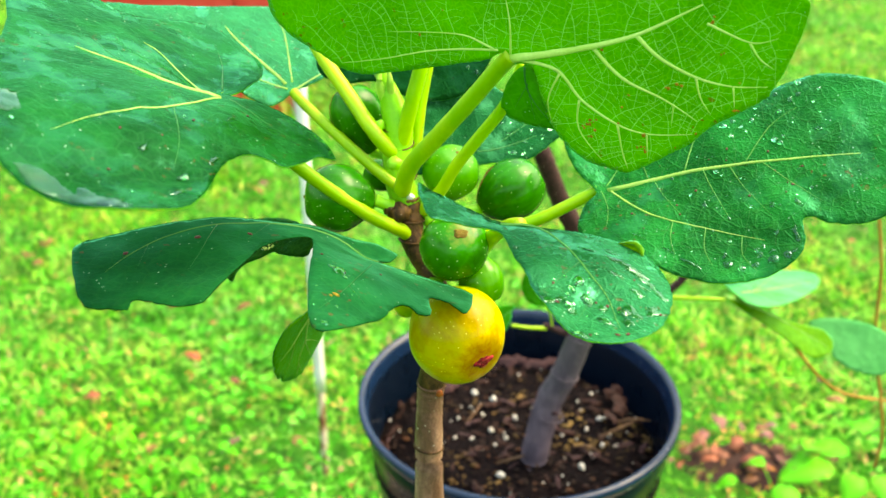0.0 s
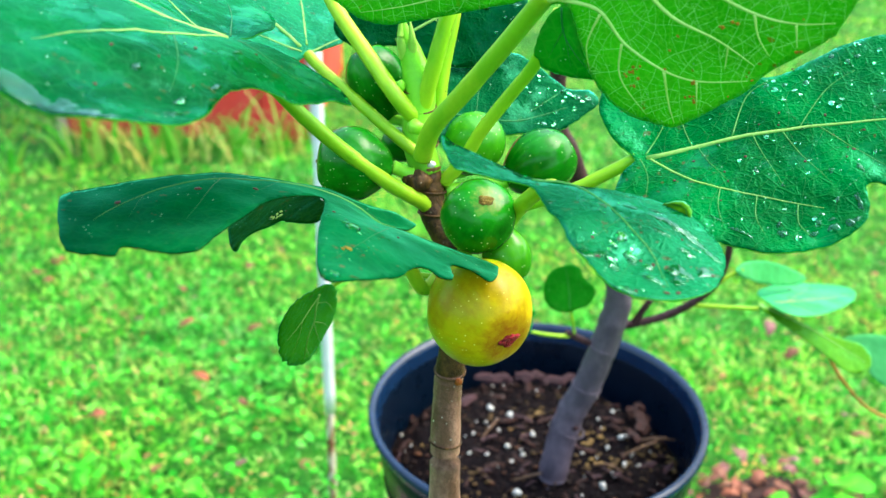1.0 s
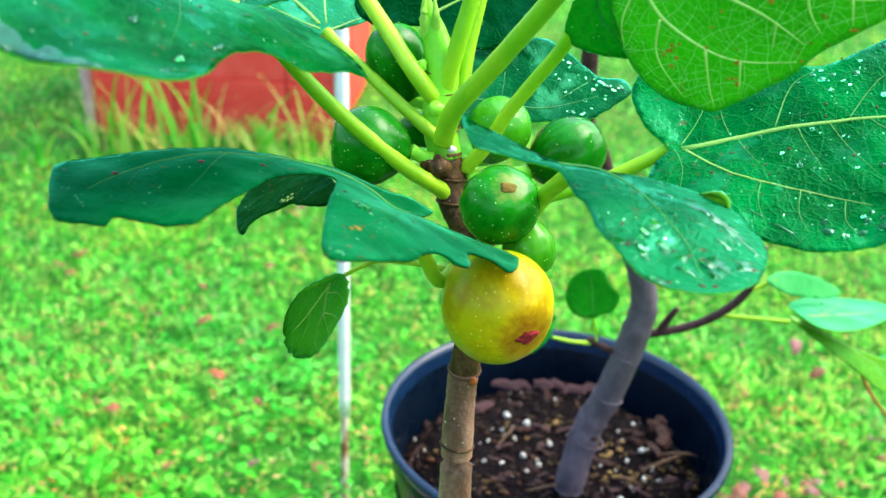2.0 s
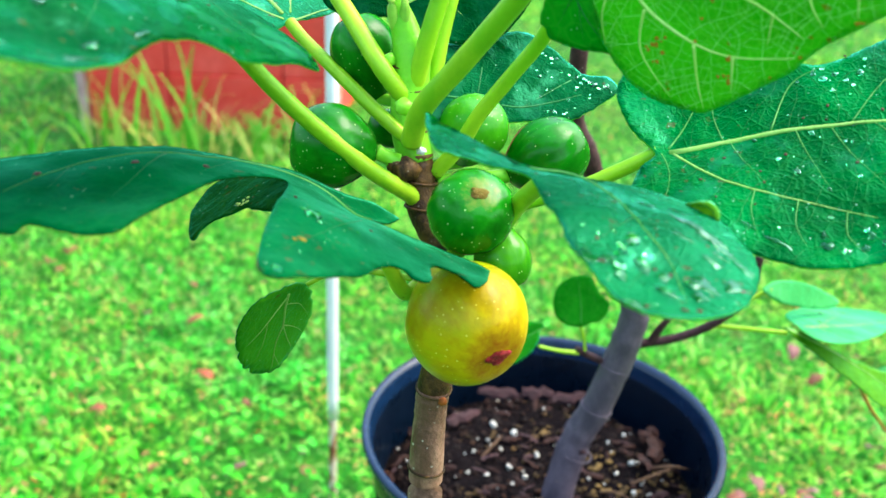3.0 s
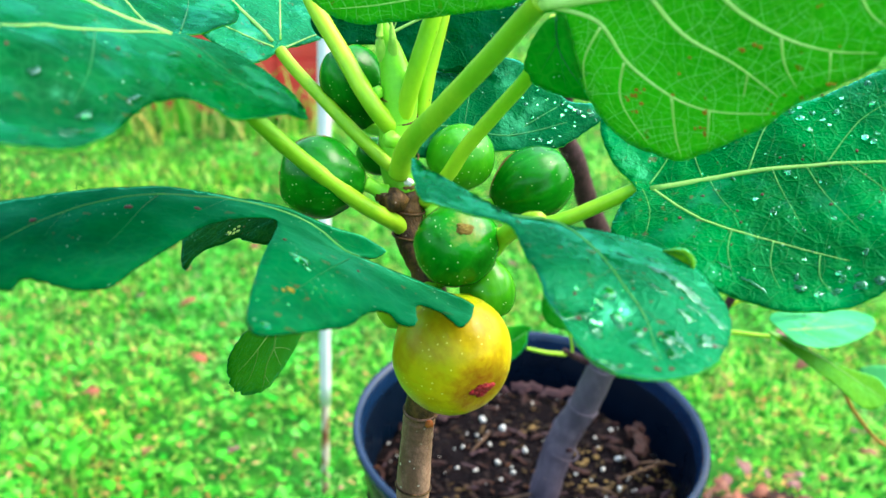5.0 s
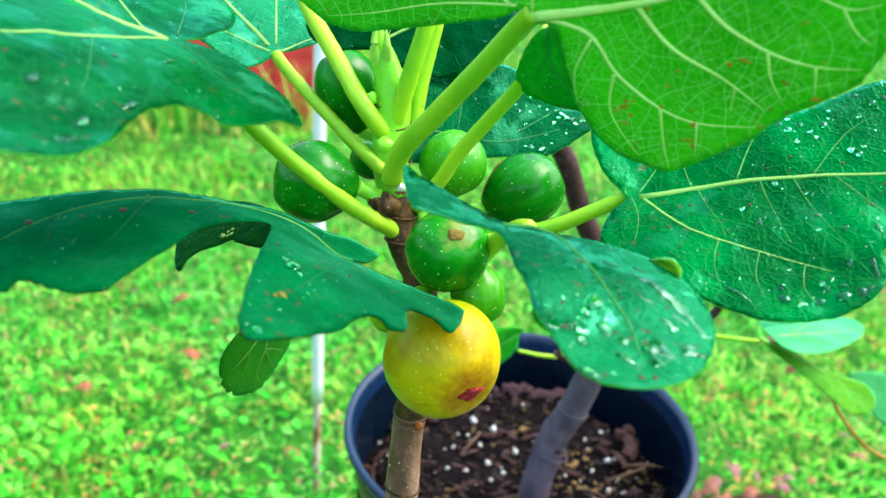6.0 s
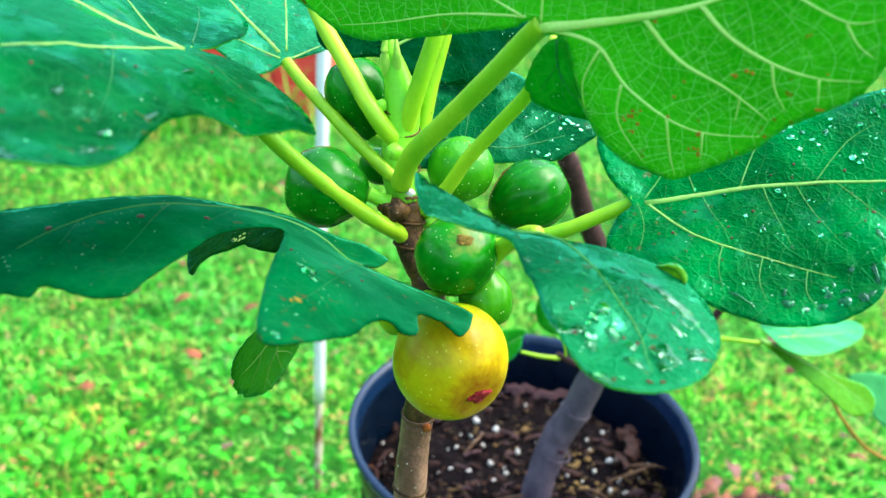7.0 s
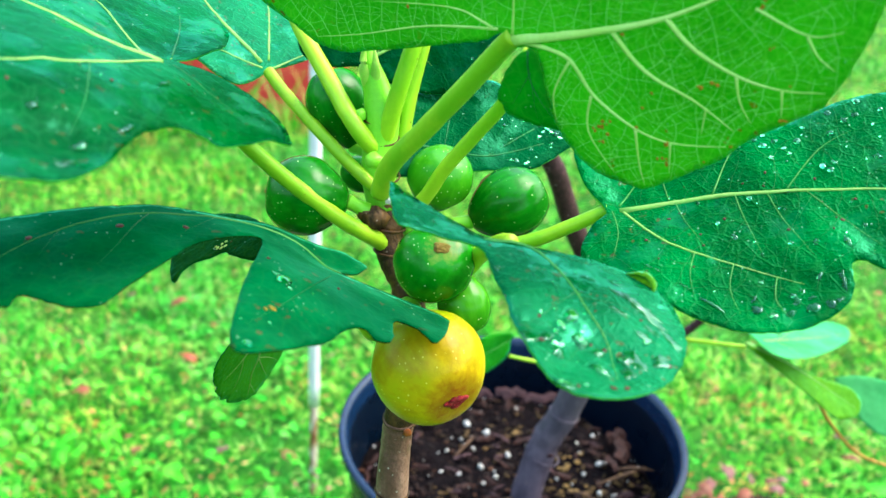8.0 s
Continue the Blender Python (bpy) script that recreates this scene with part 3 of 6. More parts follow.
LEAVES['G'] = dict(
    o=(0.0283, 0.3878, 1.1899), u=(0.949, -0.201, 0.244), n=(-0.240, -0.960, 0.141),
    rim=[(-0.12, -0.25, -0.21), (-0.38, 0.28, -0.15), (-1.31, 0.10, -0.55), (-2.51, 0.14, -1.02), (-6.78, 0.25, -2.65), (-7.88, 0.41, -2.98), (-8.91, 0.85, -3.18), (-9.83, 1.68, -3.30), (-11.20, 2.90, -3.39), (-11.85, 4.36, -3.23), (-10.88, 5.74, -2.51), (-6.80, 6.40, -0.92), (-1.01, 6.11, 1.11), (3.76, 5.42, 2.50), (7.73, 4.01, 3.17), (10.33, 2.05, 3.13), (11.62, 0.47, 3.01), (11.50, -0.63, 2.58), (10.77, -2.09, 2.03), (10.22, -2.90, 1.67), (9.65, -3.41, 1.34), (7.75, -4.17, 0.78), (6.82, -4.80, 0.39), (5.86, -5.17, 0.17), (4.23, -5.78, -0.42), (3.43, -5.61, -0.52), (2.43, -5.17, -0.73), (1.69, -4.40, -0.69), (1.19, -3.43, -0.56), (0.86, -2.19, -0.35), (0.77, -0.94, 0.00), (0.56, -0.31, 0.12)],
    dome=[(0.00, 0.00, 0.00), (5.41, 0.04, 1.67), (7.38, -2.00, 1.37), (8.47, -1.25, 1.53), (4.02, -3.49, 0.45), (-1.82, 0.97, -0.70), (2.73, -3.43, -0.10)],
    veins=[[(-0.00, 0.01), (2.89, -0.03), (5.40, 0.13), (8.04, 0.81)],
           [(0.37, -0.07), (1.91, -0.77), (2.70, -2.21), (4.01, -3.49), (5.25, -4.12), (6.94, -4.39)],
           [(3.62, -0.08), (4.56, -1.51), (6.07, -2.69), (7.22, -3.85)],
           [(5.40, 0.13), (6.17, -0.97), (7.46, -2.01), (8.75, -2.60), (10.00, -2.81)],
           [(8.10, 0.06), (9.55, -0.96), (10.55, -0.97)],
           [(2.59, -2.21), (2.28, -3.51), (3.03, -5.14)],
           [(4.00, -3.52), (3.97, -4.74), (4.07, -5.66)],
           [(5.12, -4.13), (4.97, -5.23)],
           [(7.41, -2.02), (7.46, -2.83), (7.77, -3.62)],
           [(8.75, -2.64), (8.69, -3.51)],
           [(9.55, -1.00), (9.84, -1.67), (10.30, -2.14)],
           [(-0.24, 0.13), (-1.13, 0.82), (-2.39, 1.47), (-5.69, 2.12)],
           [(-0.52, 0.46), (-3.46, 0.90), (-6.56, 0.94), (-8.76, 1.09)],
           [(0.03, 0.20), (0.35, 1.67), (0.40, 3.10)],
           [(6.40, -2.95), (6.17, -3.86)],
           [(1.97, -0.97), (1.19, -2.09), (1.17, -3.56)]])
LEAVES['H'] = dict(
    o=(0.0055, 0.4848, 1.1181), u=(0.992, 0.122, -0.019), n=(0.101, -0.721, 0.686),
    rim=[(-3.56, 0.65, 0.04), (-2.47, 2.14, -0.45), (0.06, 3.10, -0.86), (2.11, 3.82, -1.29), (3.23, 3.14, -1.18), (4.85, 1.47, -0.90), (6.13, 1.28, -0.94), (6.47, 0.48, -0.73), (5.68, -0.26, -0.51), (4.75, -1.00, -0.19), (4.01, -1.47, 0.02), (2.89, -1.67, 0.16), (1.25, -1.80, 0.28), (-0.91, -2.33, 0.65), (-3.01, -2.22, 0.80)],
    dome=[],
    veins=[[(-3.55, -0.37), (-0.28, -0.68), (1.85, -0.85), (4.71, 0.15)],
           [(0.05, 1.33), (-0.28, -0.68)],
           [(4.83, 1.42), (1.28, -1.23)]])
LEAVES['J'] = dict(
    o=(0.1000, 0.7300, 0.8550), u=(-0.336, 0.242, 0.910), n=(0.007, -0.966, 0.259),
    rim=[(0.84, 0.49, 0.26), (1.34, 1.53, 0.28), (2.39, 2.20, 0.39), (4.08, 1.89, 0.72), (5.07, 0.80, 0.98), (5.13, -0.51, 1.05), (4.63, -1.39, 1.04), (3.32, -1.62, 0.81), (2.18, -2.16, 0.73), (1.05, -1.33, 0.47), (0.96, -0.24, 0.38)],
    dome=[],
    veins=[[(0.87, 0.49), (3.02, -0.06), (4.95, -0.32)]])
LEAVES['Cf'] = dict(
    o=(-0.0940, 0.4338, 1.0779), u=(-0.742, -0.373, -0.556), n=(-0.294, -0.564, 0.771),
    rim=[(-2.09, 2.57, 1.30), (-1.59, 3.40, 1.78), (-1.08, 3.41, 1.85), (-0.24, 1.65, 0.90), (0.02, 0.91, 0.53), (0.89, 0.50, 0.36), (1.58, 0.02, 0.14), (2.09, 0.14, 0.25), (2.52, 0.59, 0.51), (2.71, -0.03, 0.19), (2.49, -1.68, -0.74), (2.05, -3.08, -1.56), (0.85, -4.02, -2.14), (-0.64, -2.92, -1.65), (-1.91, -0.11, -0.17)],
    dome=[],
    veins=[])
LEAVES['I'] = dict(
    o=(0.0286, 0.3943, 1.1658), u=(0.918, -0.273, -0.289), n=(-0.267, -0.962, 0.060),
    rim=[(0.09, 2.31, 0.94), (0.49, 2.29, 0.99), (0.91, 1.70, 0.78), (1.40, 1.02, 0.60), (2.02, 0.25, 0.32), (2.34, -0.02, 0.18), (1.39, -0.37, -0.05), (0.24, -0.53, -0.35), (-0.20, -0.24, -0.20), (-0.42, 0.01, -0.18), (-0.44, 0.88, 0.28), (-0.26, 1.68, 0.63)],
    dome=[],
    veins=[[(0.13, 2.23), (0.65, 1.10), (2.16, 0.08)],
           [(0.47, 1.49), (0.21, -0.02)],
           [(0.65, 1.10), (1.28, -0.04)]])
LEAVES['X'] = dict(
    o=(-0.0156, 0.5130, 1.1570), u=(0.999, 0.049, 0.004), n=(0.041, -0.882, 0.469),
    rim=[(-5.64, -0.47, 0.12), (-4.50, -1.51, 0.11), (-2.05, -1.47, 0.05), (-0.92, -2.26, 0.05), (1.02, -2.63, 0.07), (2.64, -2.26, 0.00), (3.56, -1.31, -0.06), (4.32, -0.04, -0.01), (4.55, 1.24, -0.07), (3.51, 2.87, -0.15), (0.72, 3.52, -0.07), (-2.56, 3.05, -0.03), (-4.66, 1.27, -0.01)],
    dome=[],
    veins=[[(-3.40, -1.72), (-0.34, -0.02), (3.02, 1.41)],
           [(-0.34, -0.02), (0.94, -1.21)],
           [(-1.81, -0.86), (-1.34, 0.61)]])
LEAVES['K1'] = dict(
    o=(0.2560, 0.7268, 0.8731), u=(0.915, 0.399, 0.067), n=(0.101, -0.387, 0.916),
    rim=[(2.65, 2.77, -2.68), (7.23, 4.61, -5.39), (12.78, 4.70, -7.32), (16.07, 3.45, -7.62), (14.16, 0.98, -5.39), (9.08, -1.43, -2.13), (2.97, -3.11, 1.01), (0.31, -2.55, 1.56), (0.95, 0.01, -0.32)],
    dome=[],
    veins=[[(0.18, 0.23), (6.00, 0.47), (13.40, 1.20)],
           [(3.65, 0.29), (10.32, 3.38)],
           [(3.65, 0.29), (3.48, -2.15)]])
LEAVES['K0'] = dict(
    o=(0.2745, 0.7654, 0.8834), u=(0.906, 0.337, -0.257), n=(0.419, -0.805, 0.420),
    rim=[(-6.24, -0.33, 2.38), (-3.48, 0.82, 1.26), (1.50, 1.02, -0.60), (6.45, 0.22, -2.44), (3.74, -0.70, -1.39), (-1.97, -1.02, 0.80)],
    dome=[],
    veins=[])
LEAVES['K2'] = dict(
    o=(0.2560, 0.7268, 0.8731), u=(0.889, -0.043, -0.456), n=(0.268, -0.758, 0.594),
    rim=[(-0.53, -0.18, 0.15), (1.75, 0.36, -0.30), (4.94, 0.63, -0.80), (8.18, 1.06, -1.36), (11.06, 1.79, -1.88), (12.74, 1.32, -1.98), (12.79, 0.10, -1.69), (11.05, -1.35, -1.11), (9.36, -1.54, -0.78), (6.63, -1.13, -0.54), (3.32, -0.81, -0.20), (1.02, -0.59, 0.05)],
    dome=[],
    veins=[[(-0.37, -0.20), (5.63, 0.47), (12.35, 0.40)]])
LEAVES['K3'] = dict(
    o=(0.4099, 0.7851, 0.7803), u=(0.979, -0.189, -0.076), n=(-0.115, -0.820, 0.561),
    rim=[(-4.27, 1.64, -0.83), (-1.49, 2.49, -0.48), (2.38, 1.98, 0.15), (4.50, -0.08, 0.69), (3.00, -2.54, 0.66), (0.17, -2.51, 0.31), (-1.65, -1.43, -0.08), (-2.64, 0.44, -0.42)],
    dome=[],
    veins=[])
LEAVES['J2'] = dict(
    o=(0.0443, 0.7139, 0.8540), u=(-0.590, -0.459, -0.665), n=(0.425, -0.876, 0.228),
    rim=[(-1.64, 1.35, -0.70), (-2.32, 1.01, -0.67), (-1.54, -0.65, 0.12), (-0.26, -2.07, 0.86), (1.20, -2.61, 1.22), (2.68, -1.15, 0.75), (2.06, 0.55, -0.04), (0.56, 1.70, -0.66), (-0.74, 1.88, -0.87)],
    dome=[],
    veins=[[(-1.80, 1.09), (0.56, -0.48), (2.19, -1.34)]])


# ---- building helpers ----
def thing(name, at, label, category, group="", kind=""):
    ob = new(name)
    ob.location = at
    return tagged(ob, label, category, group, kind)


def mesh_of(name, verts, faces, mats, smooth=True, slots=None):
    me = bpy.data.meshes.new(name)
    me.from_pydata([tuple(v) for v in verts], [], faces)
    for m in mats if isinstance(mats, (list, tuple)) else [mats]:
        me.materials.append(m)
    if slots:
        me.polygons.foreach_set("material_index", slots)
    me.polygons.foreach_set("use_smooth", [smooth] * len(me.polygons))
    me.update()
    return me


def part(name, me, parent=None, label="", loc=None):
    """Links a mesh as one object; under a parent it keeps its place in the world."""
    ob = new(name, me)
    if loc is not None:
        ob.matrix_basis = loc
    if parent is not None:
        ob.parent = parent
        up, q = Matrix.Identity(4), parent
        while q is not None:
            up = q.matrix_basis @ up if q.parent is None else q.matrix_parent_inverse @ q.matrix_basis @ up
            q = q.parent
        ob.matrix_parent_inverse = up.inverted()
    return tagged(ob, label)


def spline(points, steps, closed=False):
    """Catmull-Rom through the points."""
    p = [np.array(q, float) for q in points]
    n = len(p)
    out = []
    for i in range(n if closed else n - 1):
        a, b, c, d = (p[(i + k) % n] if closed else p[min(max(i + k, 0), n - 1)] for k in (-1, 0, 1, 2))
        for s in range(steps):
            t = s / steps
            out.append(0.5 * (2 * b + (c - a) * t + (2 * a - 5 * b + 4 * c - d) * t * t + (3 * b - a - 3 * c + d) * t ** 3))
    if not closed:
        out.append(p[-1])
    return np.array(out)


def sweep(points, radii, sides=12, steps=6, flat=1.0, up=(0, 0, 1), rings=0.0, seed=1, ends=True):
    """A tapered, slightly uneven tube along a smooth line: vertices and faces."""
    rng = random.Random(seed)
    line = spline(points, steps)
    r = spline([(x, 0, 0) for x in radii], steps)[:, 0]
    verts, faces = [], []
    u = np.array(up, float)
    for i, c in enumerate(line):
        d = line[min(i + 1, len(line) - 1)] - line[max(i - 1, 0)]
        d /= np.linalg.norm(d) + 1e-12
        s = np.cross(d, u)
        if np.linalg.norm(s) < 0.05:
            s = np.cross(d, (1, 0.2, 0))
        s /= np.linalg.norm(s)
        w = np.cross(s, d)
        k = r[i] * (1 + rings * (rng.random() - 0.5))
        for j in range(sides):
            a = 2 * math.pi * j / sides
            verts.append(c + k * (math.cos(a) * s + flat * math.sin(a) * w))
    for i in range(len(line) - 1):
        for j in range(sides):
            a, b = i * sides + j, i * sides + (j + 1) % sides
            faces.append((a, b, b + sides, a + sides))
    if ends:
        faces.append(tuple(range(sides - 1, -1, -1)))
        faces.append(tuple(range(len(verts) - sides, len(verts))))
    return verts, faces


def lathe(profile, sides=64):
    verts, faces = [], []
    for r, z in profile:
        for j in range(sides):
            a = 2 * math.pi * j / sides
            verts.append((r * math.cos(a), r * math.sin(a), z))
    for i in range(len(profile) - 1):
        for j in range(sides):
            a, b = i * sides + j, i * sides + (j + 1) % sides
            faces.append((a, b, b + sides, a + sides))
    return verts, faces


def axis_pose(at, axis):
    z = Vector(axis).normalized()
    return Matrix.Translation(at) @ z.to_track_quat("Z", "Y").to_matrix().to_4x4()


def tps(ctrl, lam):
    """A smooth height over the plane through (u, v, w) control points."""
    x, y = ctrl[:, :2], ctrl[:, 2]
    n = len(x)
    d = np.linalg.norm(x[:, None] - x[None], axis=2) + 1e-9
    a = np.zeros((n + 3, n + 3))
    a[:n, :n] = d * d * np.log(d) + lam * np.eye(n)
    a[:n, n] = 1
    a[:n, n + 1:] = x
    a[n:, :n] = a[:n, n:].T
    c = np.linalg.lstsq(a, np.r_[y, 0, 0, 0], rcond=None)[0]

    def height(q):
        q = np.atleast_2d(q)
        e = np.linalg.norm(q[:, None] - x[None], axis=2) + 1e-9
        return (e * e * np.log(e)) @ c[:n] + c[n] + q @ c[n + 1:]
    return height


def inside(poly, q):
    x, y = q[:, 0], q[:, 1]
    hit = np.zeros(len(q), bool)
    for (ax, ay), (bx, by) in zip(poly, np.roll(poly, -1, axis=0)):
        cross = ((ay > y) != (by > y)) & (x < (bx - ax) * (y - ay) / (by - ay + 1e-15) + ax)
        hit ^= cross
    return hit


def near_line(q, line):
    best = np.full(len(q), 9.0)
    for a, b in zip(line[:-1], line[1:]):
        d = b - a
        t = np.clip(((q - a) @ d) / (d @ d + 1e-12), 0, 1)
        best = np.minimum(best, np.linalg.norm(q - a - t[:, None] * d, axis=1))
    return best


def woven_net(edge, lines, rng, gap, cross):
    """Ladder veins that leave the main veins and meet the next one, with short cross veins between them."""
    cell = 0.0006
    lo, hi = edge.min(0), edge.max(0)
    gx, gy = np.meshgrid(np.arange(lo[0], hi[0], cell), np.arange(lo[1], hi[1], cell))
    mask = inside(edge, np.c_[gx.ravel(), gy.ravel()]).reshape(gx.shape)
    known, owner, paths = [], [], []

    def note(points, k):
        known.extend(points)
        owner.extend([k] * len(points))

    for k, line in enumerate(lines):
        for a, b in zip(line[:-1], line[1:]):
            m = max(2, int(np.linalg.norm(b - a) / 0.0006))
            note([a + (b - a) * t / m for t in range(m)], k)

    def march(p, way, own, most, wobble):
        pts, own_at = np.array(known), np.array(owner)
        others = pts[own_at != own]
        path, swing = [p.copy()], 0.0
        for step in range(most):
            swing = 0.75 * swing + radians(rng.uniform(-wobble, wobble))
            way = np.array([way[0] * math.cos(swing) - way[1] * math.sin(swing), way[0] * math.sin(swing) + way[1] * math.cos(swing)])
            p = p + way * 0.0010
            i, j = int((p[1] - lo[1]) / cell), int((p[0] - lo[0]) / cell)
            if not (0 <= i < mask.shape[0] and 0 <= j < mask.shape[1] and mask[i, j]):
                break
            path.append(p.copy())
            if step > 1:
                d = np.sum((others - p) ** 2, axis=1)
                q = int(np.argmin(d))
                if d[q] < 0.0008 ** 2:
                    path.append(others[q])
                    break
        return np.array(path)

    def turned(d, degrees):
        a = radians(degrees)
        return np.array([d[0] * math.cos(a) - d[1] * math.sin(a), d[0] * math.sin(a) + d[1] * math.cos(a)])

    ladders = []
    for k, line in enumerate(lines):
        run = rng.uniform(0, gap)
        for a, b in zip(line[:-1], line[1:]):
            d = (b - a) / (np.linalg.norm(b - a) + 1e-9)
            run += np.linalg.norm(b - a)
            if run < gap:
                continue
            run = rng.uniform(-0.3, 0.2) * gap
            for side in (1.0, -1.0):
                path = march(b.copy(), turned(d, side * rng.uniform(68, 84)), k, 32, 4)
                if len(path) > 3:
                    tag = 1000 + len(ladders)
                    ladders.append((path, tag))
                    note(list(path), tag)
                    paths.append((path, 1.0))
    if cross:
        for path, tag in ladders:
            for i in range(2 + rng.randint(0, 2), len(path) - 2, 3):
                d = path[i + 1] - path[i - 1]
                d = d / (np.linalg.norm(d) + 1e-9)
                for side in (1.0, -1.0):
                    if rng.random() < 0.75:
                        link = march(path[i].copy(), turned(d, side * rng.uniform(65, 95)), tag, 7, 6)
                        if len(link) > 2:
                            note(list(link), tag)
                            paths.append((link, 0.55))
    return paths


def fig_leaf(key, parent, tops, vein, label, width=0.0011, strong=99, under=False, grid=0.0028, wave=0.0006, serrate=0.0006, lam=1.5e-5, quilt=0.0011, net=0.0, weak=None, gap=0.0046, cross=True):
    """A fig leaf: a rounded, lobed blade with thickness, over a domed surface, with raised veins. Shape in centimetres."""
    s = LEAVES[key]
    rng = random.Random(sum(map(ord, key)))
    u, n = np.array(s["u"]), np.array(s["n"])
    u, n = u / np.linalg.norm(u), n / np.linalg.norm(n)
    v = np.cross(n, u)
    o = np.array(s["o"])
    rim = np.array(s["rim"]) / 100
    dome = np.array(s["dome"]).reshape(-1, 3) / 100
    height = tps(np.r_[rim, dome], lam)
    edge = spline(rim[:, :2], 7, closed=True)
    steps = np.linalg.norm(np.roll(edge, -1, 0) - edge, axis=1)
    way = np.cumsum(steps)
    side = np.roll(edge, -1, 0) - np.roll(edge, 1, 0)
    side = np.c_[side[:, 1], -side[:, 0]] / (np.linalg.norm(side, axis=1)[:, None] + 1e-9)
    edge = edge + side * (serrate * np.array([noise.noise((w * 330, 3.1, len(key))) for w in way]))[:, None]
    ring = np.r_[edge, edge[:1]]
    lines = []
    for p in s["veins"]:
        line = spline(np.array(p) / 100, 5)
        line = line[inside(edge, line) & (near_line(line, ring) > 0.0006)]
        if len(line) > 2:
            lines.append(line)
    lo, hi = edge.min(0), edge.max(0)
    gx, gy = np.meshgrid(np.arange(lo[0], hi[0], grid), np.arange(lo[1], hi[1], grid * 0.87))
    gx = gx + grid * 0.5 * (np.arange(gx.shape[0]) % 2)[:, None]
    q = np.c_[gx.ravel(), gy.ravel()] + np.random.RandomState(7).uniform(-0.25, 0.25, (gx.size, 2)) * grid
    q = q[inside(edge, q) & (near_line(q, np.r_[edge, edge[:1]]) > grid * 0.45)]
    pts = [Vector(p) for p in np.r_[edge, q]]
    m = len(edge)
    co, _, tri, *_ = geometry.delaunay_2d_cdt(pts, [(i, (i + 1) % m) for i in range(m)], [], 1, 1e-6)
    flat = np.array([tuple(c) for c in co])
    sign = -1.0 if under else 1.0

    def lie(p):
        """Height of the blade: its dome, sunk along the veins, quilted between them."""
        p = np.atleast_2d(p)
        rib = np.full(len(p), 9.0)
        for line in lines:
            rib = np.minimum(rib, near_line(p, line))
        up = sign * quilt * (1 - np.exp(-(rib / 0.006) ** 2))
        return height(p) + up + np.array([0.0007 * noise.noise((a * 75, b * 75, 1.7)) + wave * noise.noise((a * 190, b * 190, 5.2)) for a, b in p])

    w = lie(flat)
    world = o + flat[:, :1] * u + flat[:, 1:] * v + w[:, None] * n
    faces = [tuple(f) for f in tri]
    a, b, c = (world[i] for i in faces[0])
    me = mesh_of("leaf", world, faces, tops)
    me.calc_loop_triangles()
    if sum(p.normal.dot(Vector(n)) for p in me.polygons) < 0:
        me.flip_normals()
    layer = me.uv_layers.new(name="UVMap")
    idx = np.empty(len(me.loops), int)
    me.loops.foreach_get("vertex_index", idx)
    layer.data.foreach_set("uv", (flat[idx] + 0.37 * len(parent.children)).ravel())
    ob = part("leaf", me, parent, label)
    thick = ob.modifiers.new("thickness", "SOLIDIFY")
    thick.thickness, thick.offset, thick.material_offset, thick.material_offset_rim = 0.0005, -1.0, 1, 1

    def at(p, lift=0.0):
        p = np.atleast_2d(p)
        k = lie(p) + lift
        return o + p[:, :1] * u + p[:, 1:] * v + k[:, None] * n

    for i, line in enumerate(lines):
        r0 = width * (1.0 if i == 0 else 0.45 if i < 4 else 0.28) * (1.0 if i < strong else 0.62)
        r0 = r0 if len(line) > 6 else r0 * 0.8
        k = len(line)
        radii = [r0 * (1 - 0.88 * t / (k - 1)) for t in range(k)]
        vs, fs = sweep(at(line, 0.0002), radii, 8, 1, flat=0.5, up=n, seed=i, ends=True)
        part("midrib" if i == 0 else "vein", mesh_of("vein", vs, fs, vein if i < strong else weak or VEIN_FAINT), ob)
    if net > 0 and lines:
        paths = woven_net(edge, lines, rng, gap, cross)
        fine_v, fine_f = [], []
        for path, thin in paths:
            m2 = len(path)
            vs, fs = sweep(at(path, 0.0001), [net * thin * (1 - 0.35 * t / m2) for t in range(m2)], 4, 1, flat=0.7, up=n, ends=False)
            base = len(fine_v)
            fine_v += vs
            fine_f += [tuple(base + x for x in f) for f in fs]
        part("vein_net", mesh_of("vein_net", fine_v, fine_f, VEIN_NET if under else VEIN_FAINT), ob)
    return ob, at


def petiole(parent, points, r0, r1, mat=None, name="petiole", label=""):
    k = len(points)
    vs, fs = sweep(points, [r0 + (r1 - r0) * i / (k - 1) for i in range(k)], 12, 8, rings=0.03)
    return part(name, mesh_of(name, vs, fs, mat or PETIOLE), parent, label)


